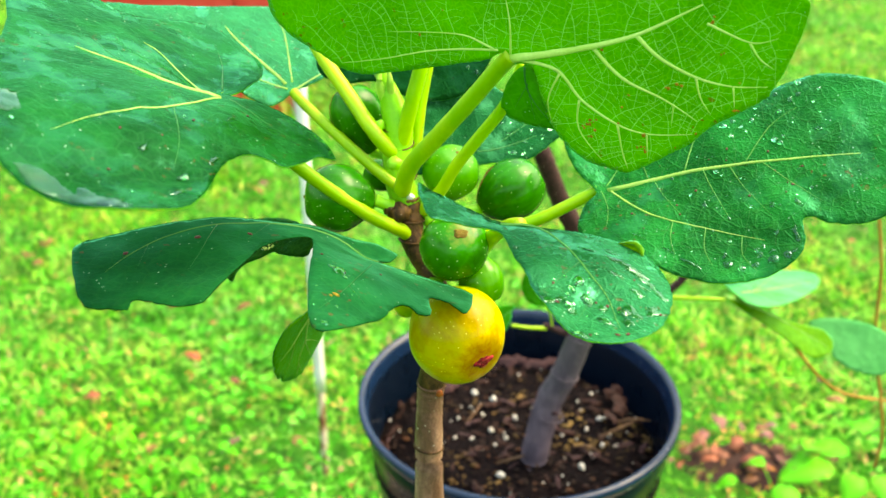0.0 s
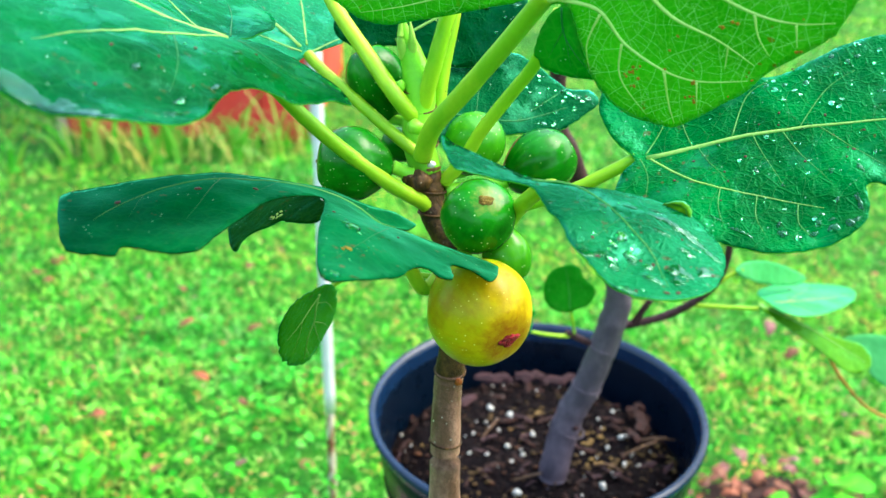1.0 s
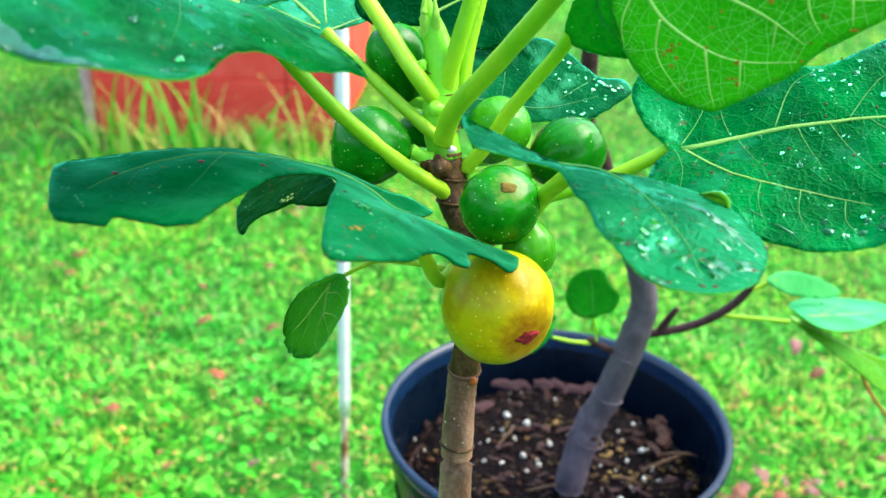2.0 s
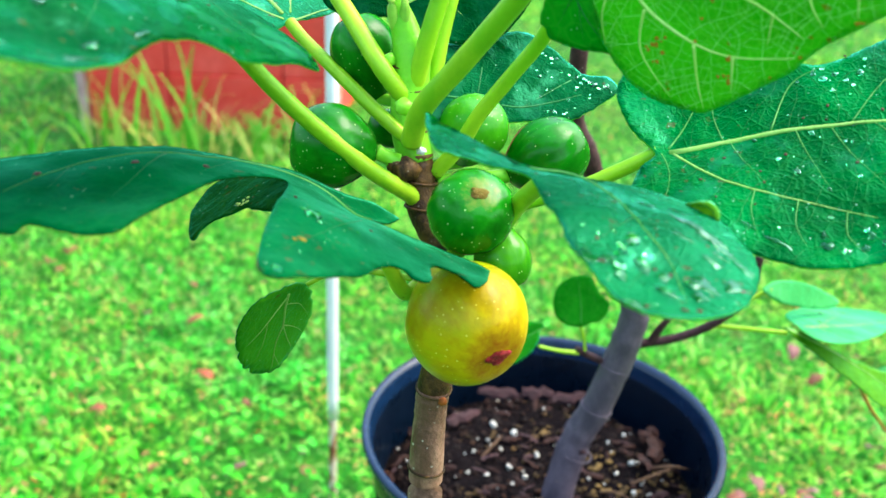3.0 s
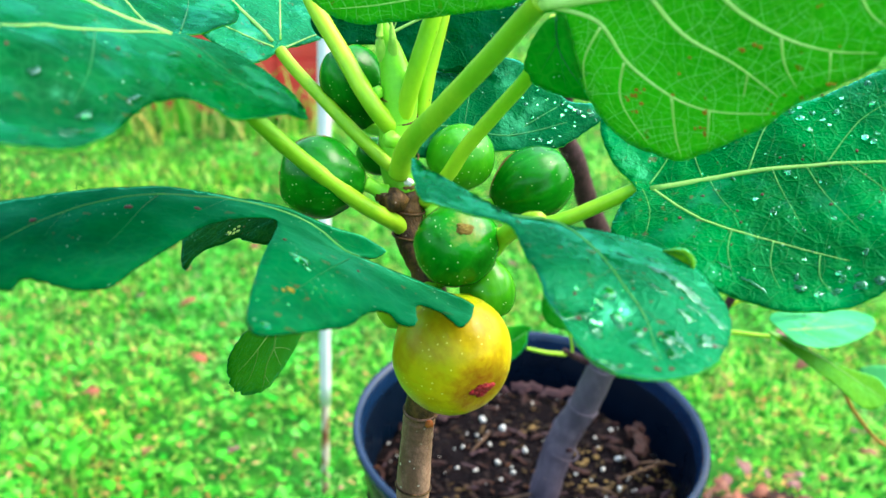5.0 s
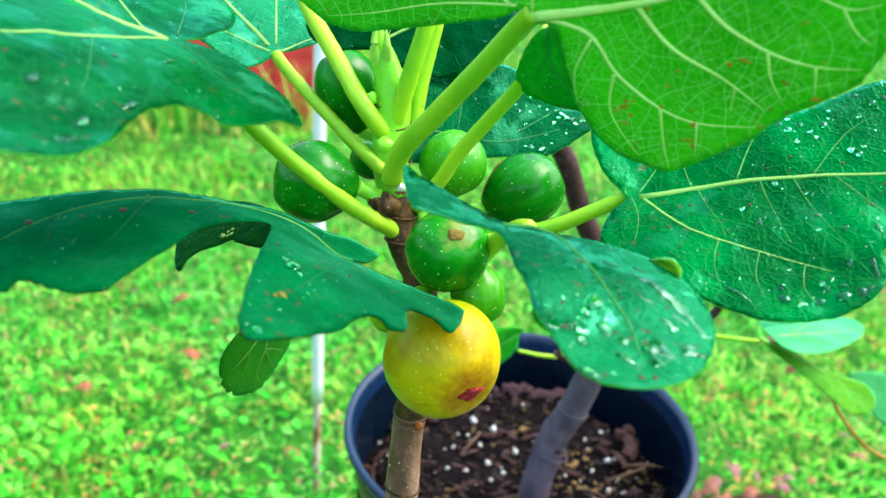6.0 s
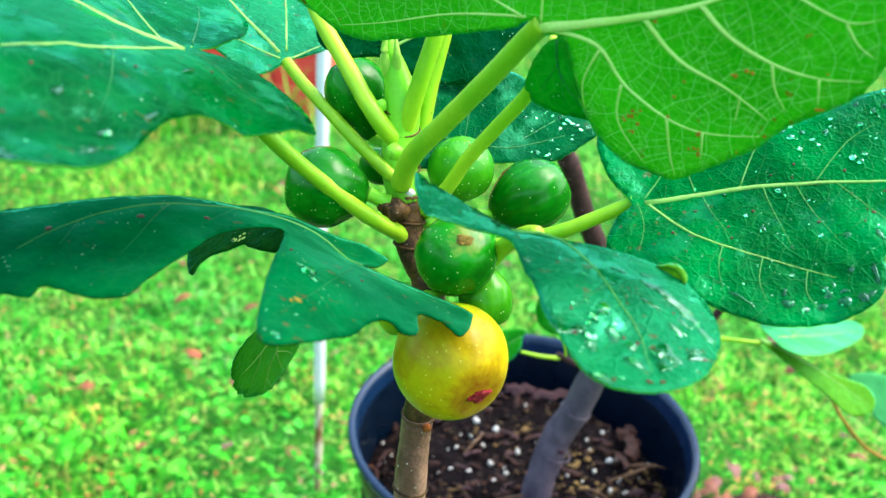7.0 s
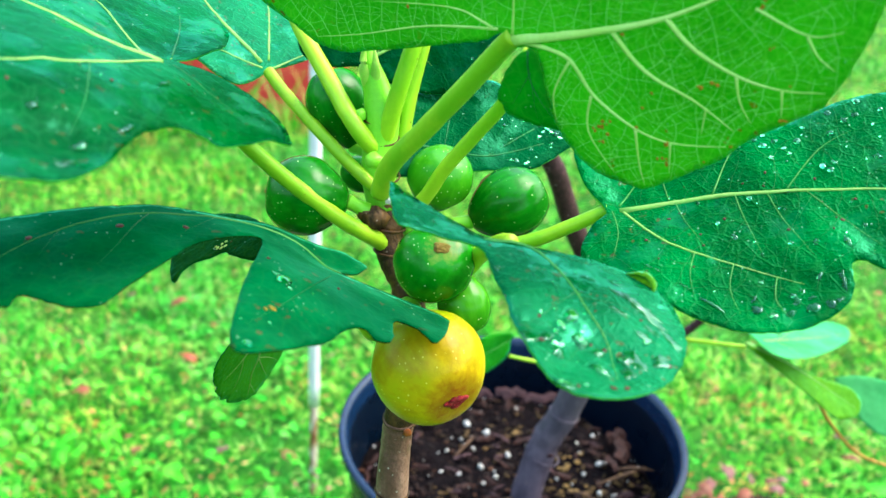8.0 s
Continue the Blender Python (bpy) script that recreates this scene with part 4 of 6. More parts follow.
def fig_fruit(parent, at, axis, rx, rz, skin, eye, label, neck=0.35, eye_size=0.14, stalk=None, split=0.06, ribs=0.006, lumps=0):
    """A fig: round body, narrowing to a short neck at its stalk end, with the eye at the other end."""
    rings, sides = 32, 64
    verts, faces = [], []
    rng = random.Random(int(abs(at[0]) * 1e5))
    ph = rng.random() * 6
    for i in range(rings + 1):
        t = math.pi * i / rings
        z = math.cos(t)
        r = math.sin(t)
        if z < -0.35:
            k = (-0.35 - z) / 0.65
            r = r * (1 - 0.25 * k) + 0.10 * k
            z -= neck * k * k
        if z > 0.86:
            z -= 0.08 * ((z - 0.86) / 0.14)
        for j in range(sides):
            a = 2 * math.pi * j / sides
            f = 1 + 0.012 * math.sin(5 * a + ph) * math.sin(t) + 0.02 * math.sin(2 * a + ph) + ribs * (abs(math.sin(6 * a + ph + 0.4 * math.sin(3 * t))) - 0.6) * math.sin(t) ** 0.7
            verts.append((r * rx * f * math.cos(a), r * rx * f * math.sin(a), z * rz))
    for i in range(rings):
        for j in range(sides):
            a, b = i * sides + j, i * sides + (j + 1) % sides
            faces.append((a, a + sides, b + sides, b))
    m = axis_pose(at, axis)
    body = part("fig", mesh_of("fig", verts, faces, skin), parent, label, m)
    prof = [(eye_size * rx * a, b * rz) for a, b in ((1.05, 0.890), (0.9, 0.935), (0.6, 0.955), (0.3, 0.940), (0.02, 0.930))]
    vs, fs = lathe(prof, 18)
    vs = [(x * (1.25 + split * math.sin(4 * math.atan2(y, x)) + 0.8 * split * math.sin(7 * math.atan2(y, x) + 1)), y * (0.85 + split * math.sin(4 * math.atan2(y, x))), z) for x, y, z in vs]
    slots = [0] * len(fs)
    vs = [tuple(v) for v in vs]
    for k in range(lumps):
        a, d, q = rng.random() * 6.28, eye_size * rx * math.sqrt(rng.random()), rng.uniform(0.0007, 0.0014)
        ball = granule(k + 2.3, q * 1.5, q, q * 0.6, eye, "pulp")
        base = len(vs)
        vs += [(v.co.x + 1.5 * d * math.cos(a), v.co.y + 0.75 * d * math.sin(a), v.co.z + 0.935 * rz) for v in ball.vertices]
        fs += [tuple(base + i for i in p.vertices) for p in ball.polygons]
        slots += [1 if k % 3 == 0 else 0] * len(ball.polygons)
    part("eye", mesh_of("eye", vs, fs, [eye, EYE_PINK if eye is EYE_RED else eye], slots=slots), body, "", m)
    if stalk is not None:
        foot = m @ Vector((0, 0, -rz * (1 + neck) * 0.98))
        vs, fs = sweep([foot, (np.array(foot) + np.array(stalk)) / 2, stalk], [rx * 0.2, rx * 0.17, rx * 0.24], 10, 4)
        part("stalk", mesh_of("stalk", vs, fs, SHOOT), body)
    return body


def granule(seed, sx, sy, sz, mat, name):
    bm = bmesh.new()
    bmesh.ops.create_icosphere(bm, subdivisions=2, radius=1.0)
    for v in bm.verts:
        k = 1 + 0.45 * noise.noise(v.co * 1.7 + Vector((seed, 0, 0)))
        v.co = Vector((v.co.x * sx, v.co.y * sy, v.co.z * sz)) * k
    me = bpy.data.meshes.new(name)
    bm.to_mesh(me)
    bm.free()
    me.materials.append(mat)
    me.polygons.foreach_set("use_smooth", [True] * len(me.polygons))
    return me


# ---- ground and lawn ----
vs, fs = [], []
gy = [-40, -8, -2, 0, 0.6] + [1.0 + 0.12 * i for i in range(60)] + [9.5, 12, 20, 60, 300]
gx = [-300, -60, -20, -8, -5] + [-3.6 + 0.15 * i for i in range(49)] + [5, 8, 20, 60, 300]
for y in gy:
    for x in gx:
        vs.append((x, y, 0.02 * noise.noise((x * 0.9, y * 0.9, 0)) + 0.008 * noise.noise((x * 5, y * 5, 2))))
for j in range(len(gy) - 1):
    for i in range(len(gx) - 1):
        a = j * len(gx) + i
        fs.append((a, a + 1, a + 1 + len(gx), a + len(gx)))
tagged(part("ground", mesh_of("ground", vs, fs, GROUND)), "green lawn ground with bare brown thatch between grass", "lawn", kind="structure")


# unseen trees and hedges far around, added to darken leaf reflections, closing the garden
vs, fs = [], []
for j in range(9):
    for i in range(120):
        a = 2 * math.pi * i / 120
        r = 17 + 1.6 * noise.noise((math.cos(a) * 6, math.sin(a) * 6, j * 0.8)) - 1.2 * math.sin(j / 8 * math.pi)
        top = 4.2 + 1.8 * noise.noise((math.cos(a) * 4, math.sin(a) * 4, 7.7))
        vs.append((r * math.cos(a), r * math.sin(a), -0.1 + top * j / 8))
for j in range(8):
    for i in range(120):
        a, b = j * 120 + i, j * 120 + (i + 1) % 120
        fs.append((a, b, b + 120, a + 120))
tagged(part("backdrop", mesh_of("backdrop", vs, fs, ADDED_HEDGE)), "unseen ring of dark green foliage added to darken leaf reflections", "trees", kind="structure")


def blades(count, seed, near, far, spread, lo, hi, wide):
    """Bent grass blades as one mesh, denser towards the near edge."""
    r = np.random.RandomState(seed)
    y = near + (far - near) * r.rand(count) ** 1.5
    x = (r.rand(count) * 2 - 1) * (0.9 + spread * y)
    z = -0.012 + 0.0 * x
    ln = (lo + (hi - lo) * r.rand(count)) * (0.8 + 0.5 * np.sin(x * 3.1 + np.cos(y * 2.3) * 2) ** 2)
    a = r.rand(count) * 2 * math.pi
    tilt = 0.5 + 1.15 * r.rand(count)
    dx, dy = np.cos(a), np.sin(a)
    wd = wide * (0.6 + 0.8 * r.rand(count)) * (1 + 0.18 * (y - near))
    px, py = -dy * wd / 2, dx * wd / 2
    mid, tip = np.sin(tilt * 0.6) * ln * 0.5, np.sin(tilt) * ln
    mz, tz = np.cos(tilt * 0.6) * ln * 0.55, np.cos(tilt) * ln * 0.95
    v = np.stack([np.c_[x - px, y - py, z], np.c_[x + px, y + py, z],
                  np.c_[x + dx * mid - px * 0.8, y + dy * mid - py * 0.8, z + mz], np.c_[x + dx * mid + px * 0.8, y + dy * mid + py * 0.8, z + mz],
                  np.c_[x + dx * tip, y + dy * tip, z + tz]], 1).reshape(-1, 3)
    k = np.arange(count)[:, None] * 5
    quads, tris = k + np.array([0, 1, 3, 2]), k + np.array([2, 3, 4])
    return v, quads, tris


def quick_mesh(name, v, quads, tris, mat):
    me = bpy.data.meshes.new(name)
    nq, nt = len(quads), len(tris)
    me.vertices.add(len(v))
    me.vertices.foreach_set("co", np.asarray(v, np.float32).ravel())
    me.loops.add(nq * 4 + nt * 3)
    me.polygons.add(nq + nt)
    me.loops.foreach_set("vertex_index", np.r_[np.asarray(quads).ravel(), np.asarray(tris).ravel()].astype(np.int32))
    me.polygons.foreach_set("loop_start", np.r_[np.arange(nq) * 4, nq * 4 + np.arange(nt) * 3].astype(np.int32))
    me.polygons.foreach_set("use_smooth", np.ones(nq + nt, bool))
    me.materials.append(mat)
    me.update(calc_edges=True)
    me.validate()
    return me


v, q3, t3 = blades(250000, 3, 0.9, 8.0, 0.62, 0.025, 0.068, 0.0050)
tagged(part("grass", quick_mesh("grass", v, q3, t3, GRASS)), "short bright green lawn grass, bent every way", "grass", kind="stuff")


def leaflets(count, seed):
    """Small round weed leaves in loose groups over the lawn, one mesh."""
    r = np.random.RandomState(seed)
    vv, tt = [], []
    for g in range(count):
        cy = 1.1 + 3.2 * r.rand() ** 1.6
        cx = (r.rand() * 2 - 1) * (0.5 + 0.5 * cy)
        if cx > 0.3 and r.rand() < 0.55:
            continue
        h = 0.03 + 0.045 * r.rand()
        for k in range(r.randint(3, 8)):
            s = 0.003 + 0.0065 * r.rand() + (0.003 if cx < -0.3 and cy < 1.9 else 0)
            x, y, z = cx + r.randn() * 0.025, cy + r.randn() * 0.025, h + r.randn() * 0.008
            a, ti, b = r.rand() * 6.28, r.randn() * 0.35, r.randn() * 0.35
            base = len(vv)
            vv.append((x, y, z + 0.001))
            for j in range(7):
                t = a + j * 6.283 / 7
                q = s * (1.0 - 0.3 * abs(math.sin(j * 6.283 / 7)) + (0.35 if j == 0 else 0.0))
                vv.append((x + q * math.cos(t), y + q * math.sin(t), z + q * (ti * math.cos(t) + b * math.sin(t)) + 0.002))
            tt += [(base, base + 1 + j, base + 1 + (j + 1) % 7) for j in range(7)]
    return np.array(vv), np.array(tt)


v, t3 = leaflets(1300, 11)
tagged(part("weeds", quick_mesh("weeds", v, np.zeros((0, 4), int), t3, CLOVER)), "small round light green weed leaves among lawn grass", "weeds", kind="stuff")


def thatch(count, seed):
    """Dry scraps of leaf and stem lying loose in the lawn, one mesh."""
    r = np.random.RandomState(seed)
    y = 1.0 + 5.0 * r.rand(count) ** 1.7
    x = (r.rand(count) * 2 - 1) * (0.6 + 0.55 * y)
    z = 0.018 + 0.026 * r.rand(count)
    a, s, w = r.rand(count) * 6.283, 0.004 + 0.010 * r.rand(count) ** 2, 0.0015 + 0.0035 * r.rand(count)
    dx, dy, up = np.cos(a), np.sin(a), r.randn(count) * 0.003
    vv = np.stack([np.c_[x - dx * s, y - dy * s, z - up], np.c_[x - dy * w, y + dx * w, z + 0.002], np.c_[x + dx * s, y + dy * s, z + up], np.c_[x + dy * w, y - dx * w, z + 0.002]], 1)
    return vv.reshape(-1, 3), np.arange(count)[:, None] * 4 + np.arange(4)


v, q3 = thatch(7000, 31)
tagged(part("lawn_litter", quick_mesh("lawn_litter", v, q3, np.zeros((0, 3), int), THATCH)), "dry brown and straw coloured scraps in the grass", "litter", kind="stuff")


def fallen_leaf(seed):
    r = random.Random(seed)
    k = 14
    a, c = r.uniform(0.016, 0.024), r.uniform(0.009, 0.014)
    vs = [(0, 0, 0.004)]
    for j in range(k):
        t = 2 * math.pi * j / k
        q = 1 + 0.12 * r.uniform(-1, 1)
        x, y = a * q * math.cos(t), c * q * math.sin(t)
        vs.append((x, y, 0.5 * y * y / c + r.uniform(0, 0.003)))
    fs = [(0, 1 + j, 1 + (j + 1) % k) for j in range(k)]
    n = len(vs)
    vs += [(x, y, z - 0.0008) for x, y, z in vs]
    fs += [(n, n + 1 + (j + 1) % k, n + 1 + j) for j in range(k)]
    fs += [(1 + j, n + 1 + j, n + 1 + (j + 1) % k, 1 + (j + 1) % k) for j in range(k)]
    return mesh_of("fallen_leaf", vs, fs, LITTER)


FALLEN = [fallen_leaf(s) for s in range(5)]
SPOTS = [(-0.53, 2.08), (-0.60, 2.00), (-0.71, 2.10), (-0.31, 2.32), (-0.61, 1.85), (-0.45, 1.52), (-1.19, 2.46), (-1.22, 2.38), (-1.74, 3.54), (-0.61, 1.51),
         (-0.55, 2.55), (-0.80, 1.69), (0.80, 2.12), (0.82, 1.99), (1.19, 2.43), (0.96, 2.10), (0.86, 1.73), (0.58, 1.59), (-0.31, 1.53), (-0.49, 1.75),
         (-0.62, 2.89), (-0.79, 3.18), (-0.62, 2.44), (-0.78, 2.29), (-0.63, 2.83), (-0.32, 2.64), (-1.17, 2.33), (-0.84, 2.12), (0.13, 2.42), (0.86, 1.66)]
rl = random.Random(21)
bare = [(0.60 + rl.gauss(0, 0.09), 1.51 + rl.gauss(0, 0.05)) for _ in range(34)]
for i, (x, y) in enumerate(SPOTS + bare):
    s = rl.uniform(0.7, 1.5) if i < len(SPOTS) else rl.uniform(0.5, 1.2)
    m = pose(x, y, 0.052 if i < len(SPOTS) else 0.03 + rl.uniform(0, 0.02), rl.uniform(-35, 25), rl.uniform(-25, 25), rl.uniform(0, 360)) @ Matrix.Scale(s, 4)
    tagged(part("fallen_leaf", FALLEN[i % 5], None, "", m), "dry reddish brown fallen leaf lying in the grass", "fallen leaf", "fallen leaves on the lawn")


def weed_plant(at, count, seed, size=1.0):
    """A low broad-leaved weed: stalks with toothed leaves."""
    r = random.Random(seed)
    base = thing("weed_plant", at, "low broad-leaved light green weed on bare soil", "weed", "weeds on the lawn")
    for k in range(count):
        a = 2 * math.pi * k / count + r.uniform(-0.3, 0.3)
        ln, h = size * r.uniform(0.05, 0.09), r.uniform(0.07, 0.14)
        d = Vector((math.cos(a), math.sin(a), 0))
        top = Vector(at) + d * r.uniform(0.03, 0.09) + Vector((0, 0, h))
        vs, fs = sweep([at, (Vector(at) + top) / 2 + Vector((0, 0, 0.02)), top], [0.0018, 0.0015, 0.001], 6, 4)
        part("stalk", mesh_of("stalk", vs, fs, CLOVER), base)
        s = d.cross(Vector((0, 0, 1)))
        vs, fs, m = [], [], 11
        for i in range(m):
            t = i / (m - 1)
            w = ln * 0.36 * math.sin(math.pi * min(1, t * 0.93 + 0.06)) ** 0.8 * (1 + 0.12 * (i % 2))
            c = top + d * ln * t + Vector((0, 0, 0.02 * t - 0.05 * t * t))
            vs += [c - s * w + Vector((0, 0, 0.006)), c, c + s * w + Vector((0, 0, 0.006))]
        for i in range(m - 1):
            fs += [(3 * i, 3 * i + 1, 3 * i + 4, 3 * i + 3), (3 * i + 1, 3 * i + 2, 3 * i + 5, 3 * i + 4)]
        ob = part("leaf", mesh_of("leaf", vs, fs, CLOVER), base)
        ob.modifiers.new("thickness", "SOLIDIFY").thickness = 0.0006
    return base


weed_plant((0.84, 1.44, -0.05), 8, 3, 1.25)
weed_plant((0.66, 1.40, -0.05), 6, 4, 0.8)
weed_plant((-0.62, 1.42, -0.05), 6, 5, 0.55)
weed_plant((-0.52, 1.50, -0.05), 5, 6, 0.5)
weed_plant((-0.72, 1.55, -0.05), 6, 7, 0.55)

# bare soil among the grass
vs, fs = [(0.62, 1.5, 0.03)], []
for i in range(1, 9):
    for j in range(40):
        a = 2 * math.pi * j / 40
        r = i / 8 * (1 + 0.25 * noise.noise((math.cos(a) * 1.3, math.sin(a) * 1.3, 3)))
        x, y = 0.62 + 0.20 * r * math.cos(a), 1.5 + 0.10 * r * math.sin(a)
        vs.append((x, y, 0.032 - 0.04 * (i / 8) ** 2 + 0.008 * noise.noise((x * 40, y * 40, 0))))
fs += [(0, 1 + j, 1 + (j + 1) % 40) for j in range(40)]
for i in range(7):
    for j in range(40):
        a, b = 1 + i * 40 + j, 1 + i * 40 + (j + 1) % 40
        fs.append((a, a + 40, b + 40, b))
tagged(part("soil_patch", mesh_of("soil_patch", vs, fs, CHIP)), "bare reddish brown soil patch littered with leaves", "soil", kind="stuff")


# ---- red board shed, tall grass, white stake ----
shed = thing("garden_shed", (-1.135, 3.8, 0), "small faded red board shed with pale corner trim", "shed")


def box_mesh(name, sx, sy, sz, mat, bevel=0.003):
    bm = bmesh.new()
    bmesh.ops.create_cube(bm, size=1.0, matrix=Matrix.Diagonal((sx, sy, sz, 1)))
    bmesh.ops.bevel(bm, geom=bm.edges[:], offset=bevel, segments=2, affect="EDGES")
    me = bpy.data.meshes.new(name)
    bm.to_mesh(me)
    bm.free()
    me.materials.append(mat)
    return me


xs = [-1.64, -1.30, -0.83, -0.63]
for a, c in zip(xs[:-1], xs[1:]):
    for k in range(4):
        me = box_mesh("board", c - a - 0.006, 0.022, 0.2475, RED_PAINT, 0.004)
        part("board", me, shed, "", pose((a + c) / 2, 3.70 + 0.002 * k, 0.02 + 0.125 + 0.25 * k, 1.2))
part("body", box_mesh("body", 0.98, 1.20, 1.0, RED_PAINT, 0.006), shed, "", pose(-1.135, 4.32, 0.5))
for k in (-1, 1):
    part("roof_slope", box_mesh("roof_slope", 0.66, 1.36, 0.03, TRIM_GREY, 0.004), shed, "pale weathered roof board", pose(-1.135 + k * 0.29, 4.31, 1.155, 0, k * 24, 0))
    gable = [(-0.49, 0, 1.0), (0.49, 0, 1.0), (0.0, 0, 1.225)]
    yy = 4.30 + k * 0.58
    vs = [(-1.135 + x, yy + d, z) for d in (-0.01, 0.01) for x, _, z in gable]
    part("gable", mesh_of("gable", vs, [(0, 1, 2), (5, 4, 3), (0, 3, 4, 1), (1, 4, 5, 2), (2, 5, 3, 0)], RED_PAINT, smooth=False), shed)
for x in (-1.66, -0.615):
    part("corner_trim", box_mesh("corner_trim", 0.035, 0.05, 1.02, TRIM_GREY, 0.004), shed, "pale worn corner trim", pose(x, 3.695, 0.51))


def grass_tuft(at, count, lo, hi, seed, lean=0.9, mat=None, wide=1.0):
    r = np.random.RandomState(seed)
    vs, fs = [], []
    for k in range(count):
        a, ln, t = r.rand() * 6.28, lo + (hi - lo) * r.rand(), lean * (0.25 + 0.75 * r.rand())
        w = (0.004 + 0.007 * r.rand()) * wide
        d, s = np.array([math.cos(a), 0.5 * math.sin(a), 0]), np.array([1.0, 0.25, 0])
        foot = np.array([r.randn() * 0.05, r.randn() * 0.03, 0])
        base = len(vs)
        for i in range(6):
            f = i / 5
            c = np.array(at) + foot + d * (ln * math.sin(t * f) * f) + np.array([0, 0, ln * f * math.cos(t * f * 0.9)])
            q = s * w * (1 - 0.85 * f * f)
            vs += [c - q, c + q + np.array([0, 0.003, 0])]
        fs += [(base + 2 * i, base + 2 * i + 1, base + 2 * i + 3, base + 2 * i + 2) for i in range(5)]
    ob = part("tall_grass", mesh_of("tall_grass", vs, fs, mat or TALL))
    return tagged(ob, "thin dry yellowish grass stalks standing by the shed" if mat else "long arching light green grass blades growing by the shed", "grass tuft", "grass tufts by the shed")


grass_tuft((-1.47, 3.42, 0), 7, 0.22, 0.42, 5, 1.2)
grass_tuft((-1.20, 3.45, 0), 9, 0.25, 0.5, 6, 0.7)
grass_tuft((-0.92, 3.52, 0), 8, 0.15, 0.36, 7, 1.0)
grass_tuft((-0.78, 3.50, 0), 6, 0.15, 0.3, 8, 1.0)
grass_tuft((-1.75, 3.3, 0), 9, 0.15, 0.3, 9, 1.1)
for k, (x, y, hi) in enumerate(((-1.38, 3.5, 0.55), (-1.10, 3.55, 0.6), (-0.98, 3.45, 0.5), (-0.70, 3.55, 0.45), (-1.26, 3.38, 0.4), (-0.85, 3.4, 0.32), (-1.55, 3.5, 0.4))):
    grass_tuft((x, y, 0), 6, 0.2, hi, 40 + k, 1.5, DRY_STALK, 0.3)
for k in range(9):
    grass_tuft((-1.6 + 0.13 * k, 3.58 + 0.05 * (k % 3), 0), 14, 0.06, 0.18, 60 + k, 1.0, None, 0.6)

stake = thing("garden_stake", (-0.2515, 1.48, 0), "thin upright white stake with a rusty bare lower end", "stake")
vs, fs = sweep([(-0.2515, 1.48, -0.1), (-0.250, 1.48, 0.1), (-0.2477, 1.48, 0.225)], [0.0072, 0.0074, 0.0076], 16, 6, rings=0.05)
part("rod", mesh_of("rod", vs, fs, RUST), stake, "rusty rod with flaking paint")
vs, fs = sweep([(-0.2478, 1.48, 0.221), (-0.243, 1.48, 0.6), (-0.2385, 1.48, 0.906), (-0.235, 1.48, 1.25)], [0.0098, 0.0102, 0.0104, 0.0104], 18, 6)
part("sleeve", mesh_of("sleeve", vs, fs, WHITE_PAINT), stake, "white plastic sleeve")

# ---- bench and pots ----
bench = thing("bench", (0.0, 0.58, 0), "low weathered wooden bench under two pots", "bench")
for i in range(5):
    part("plank", box_mesh("plank", 0.66, 0.128, 0.03, WOOD, 0.004), bench, "", pose(0.0, 0.31 + 0.135 * i, 0.385))
for x in (-0.27, 0.27):
    part("crossbar", box_mesh("crossbar", 0.05, 0.64, 0.05, WOOD, 0.004), bench, "", pose(x, 0.58, 0.345))
    for y in (0.30, 0.86):
        part("leg", box_mesh("leg", 0.055, 0.055, 0.33, WOOD, 0.004), bench, "", pose(x, y, 0.16))


def nursery_pot(at, label):
    pot = thing("plant_pot", at, label, "plant pot", "plant pots on the bench")
    wall = [(0.02, 0.0), (0.125, 0.0), (0.131, 0.006), (0.134, 0.03), (0.147, 0.19), (0.1545, 0.268), (0.158, 0.272), (0.1605, 0.304),
            (0.1585, 0.306), (0.1565, 0.300), (0.1545, 0.28), (0.150, 0.25), (0.137, 0.08), (0.02, 0.08)]
    rim = [(0.1608, 0.300), (0.1655, 0.309), (0.1683, 0.3145), (0.1672, 0.3195), (0.1640, 0.3205), (0.1605, 0.3185), (0.1585, 0.313), (0.1566, 0.299)]
    for name, prof in (("wall", wall), ("rim", rim)):
        vs, fs = lathe(prof, 96)
        part(name, mesh_of(name, vs, fs, POT_RIM if name == "rim" else POT), pot, "rolled glossy rim" if name == "rim" else "", Matrix.Translation(at))
    return pot


def heap(r):
    """How far the soil falls away towards the wall of the pot."""
    return -0.024 * max(0.0, (r - 0.098) / 0.052) ** 1.3


def soil_surface(at, seed):
    """Crumbly soil level in a pot."""
    vs, fs = [(0, 0, 0)], []
    rings, sides = 46, 110
    for i in range(1, rings + 1):
        r = 0.1545 * i / rings
        for j in range(sides):
            a = 2 * math.pi * j / sides
            x, y = r * math.cos(a), r * math.sin(a)
            z = 0.006 * noise.noise((x * 22, y * 22, seed)) + 0.004 * noise.noise((x * 90, y * 90, seed)) + 0.0025 * noise.noise((x * 260, y * 260, seed))
            vs.append((x, y, z + heap(r)))
    fs += [(0, 1 + j, 1 + (j + 1) % sides) for j in range(sides)]
    for i in range(rings - 1):
        for j in range(sides):
            a, b = 1 + i * sides + j, 1 + i * sides + (j + 1) % sides
            fs.append((a, a + sides, b + sides, b))
    ob = part("soil", mesh_of("soil", vs, fs, SOIL), None, "", Matrix.Translation(at))
    return tagged(ob, "dark crumbly potting soil filling a pot", "soil", "soil in the pots", "stuff")


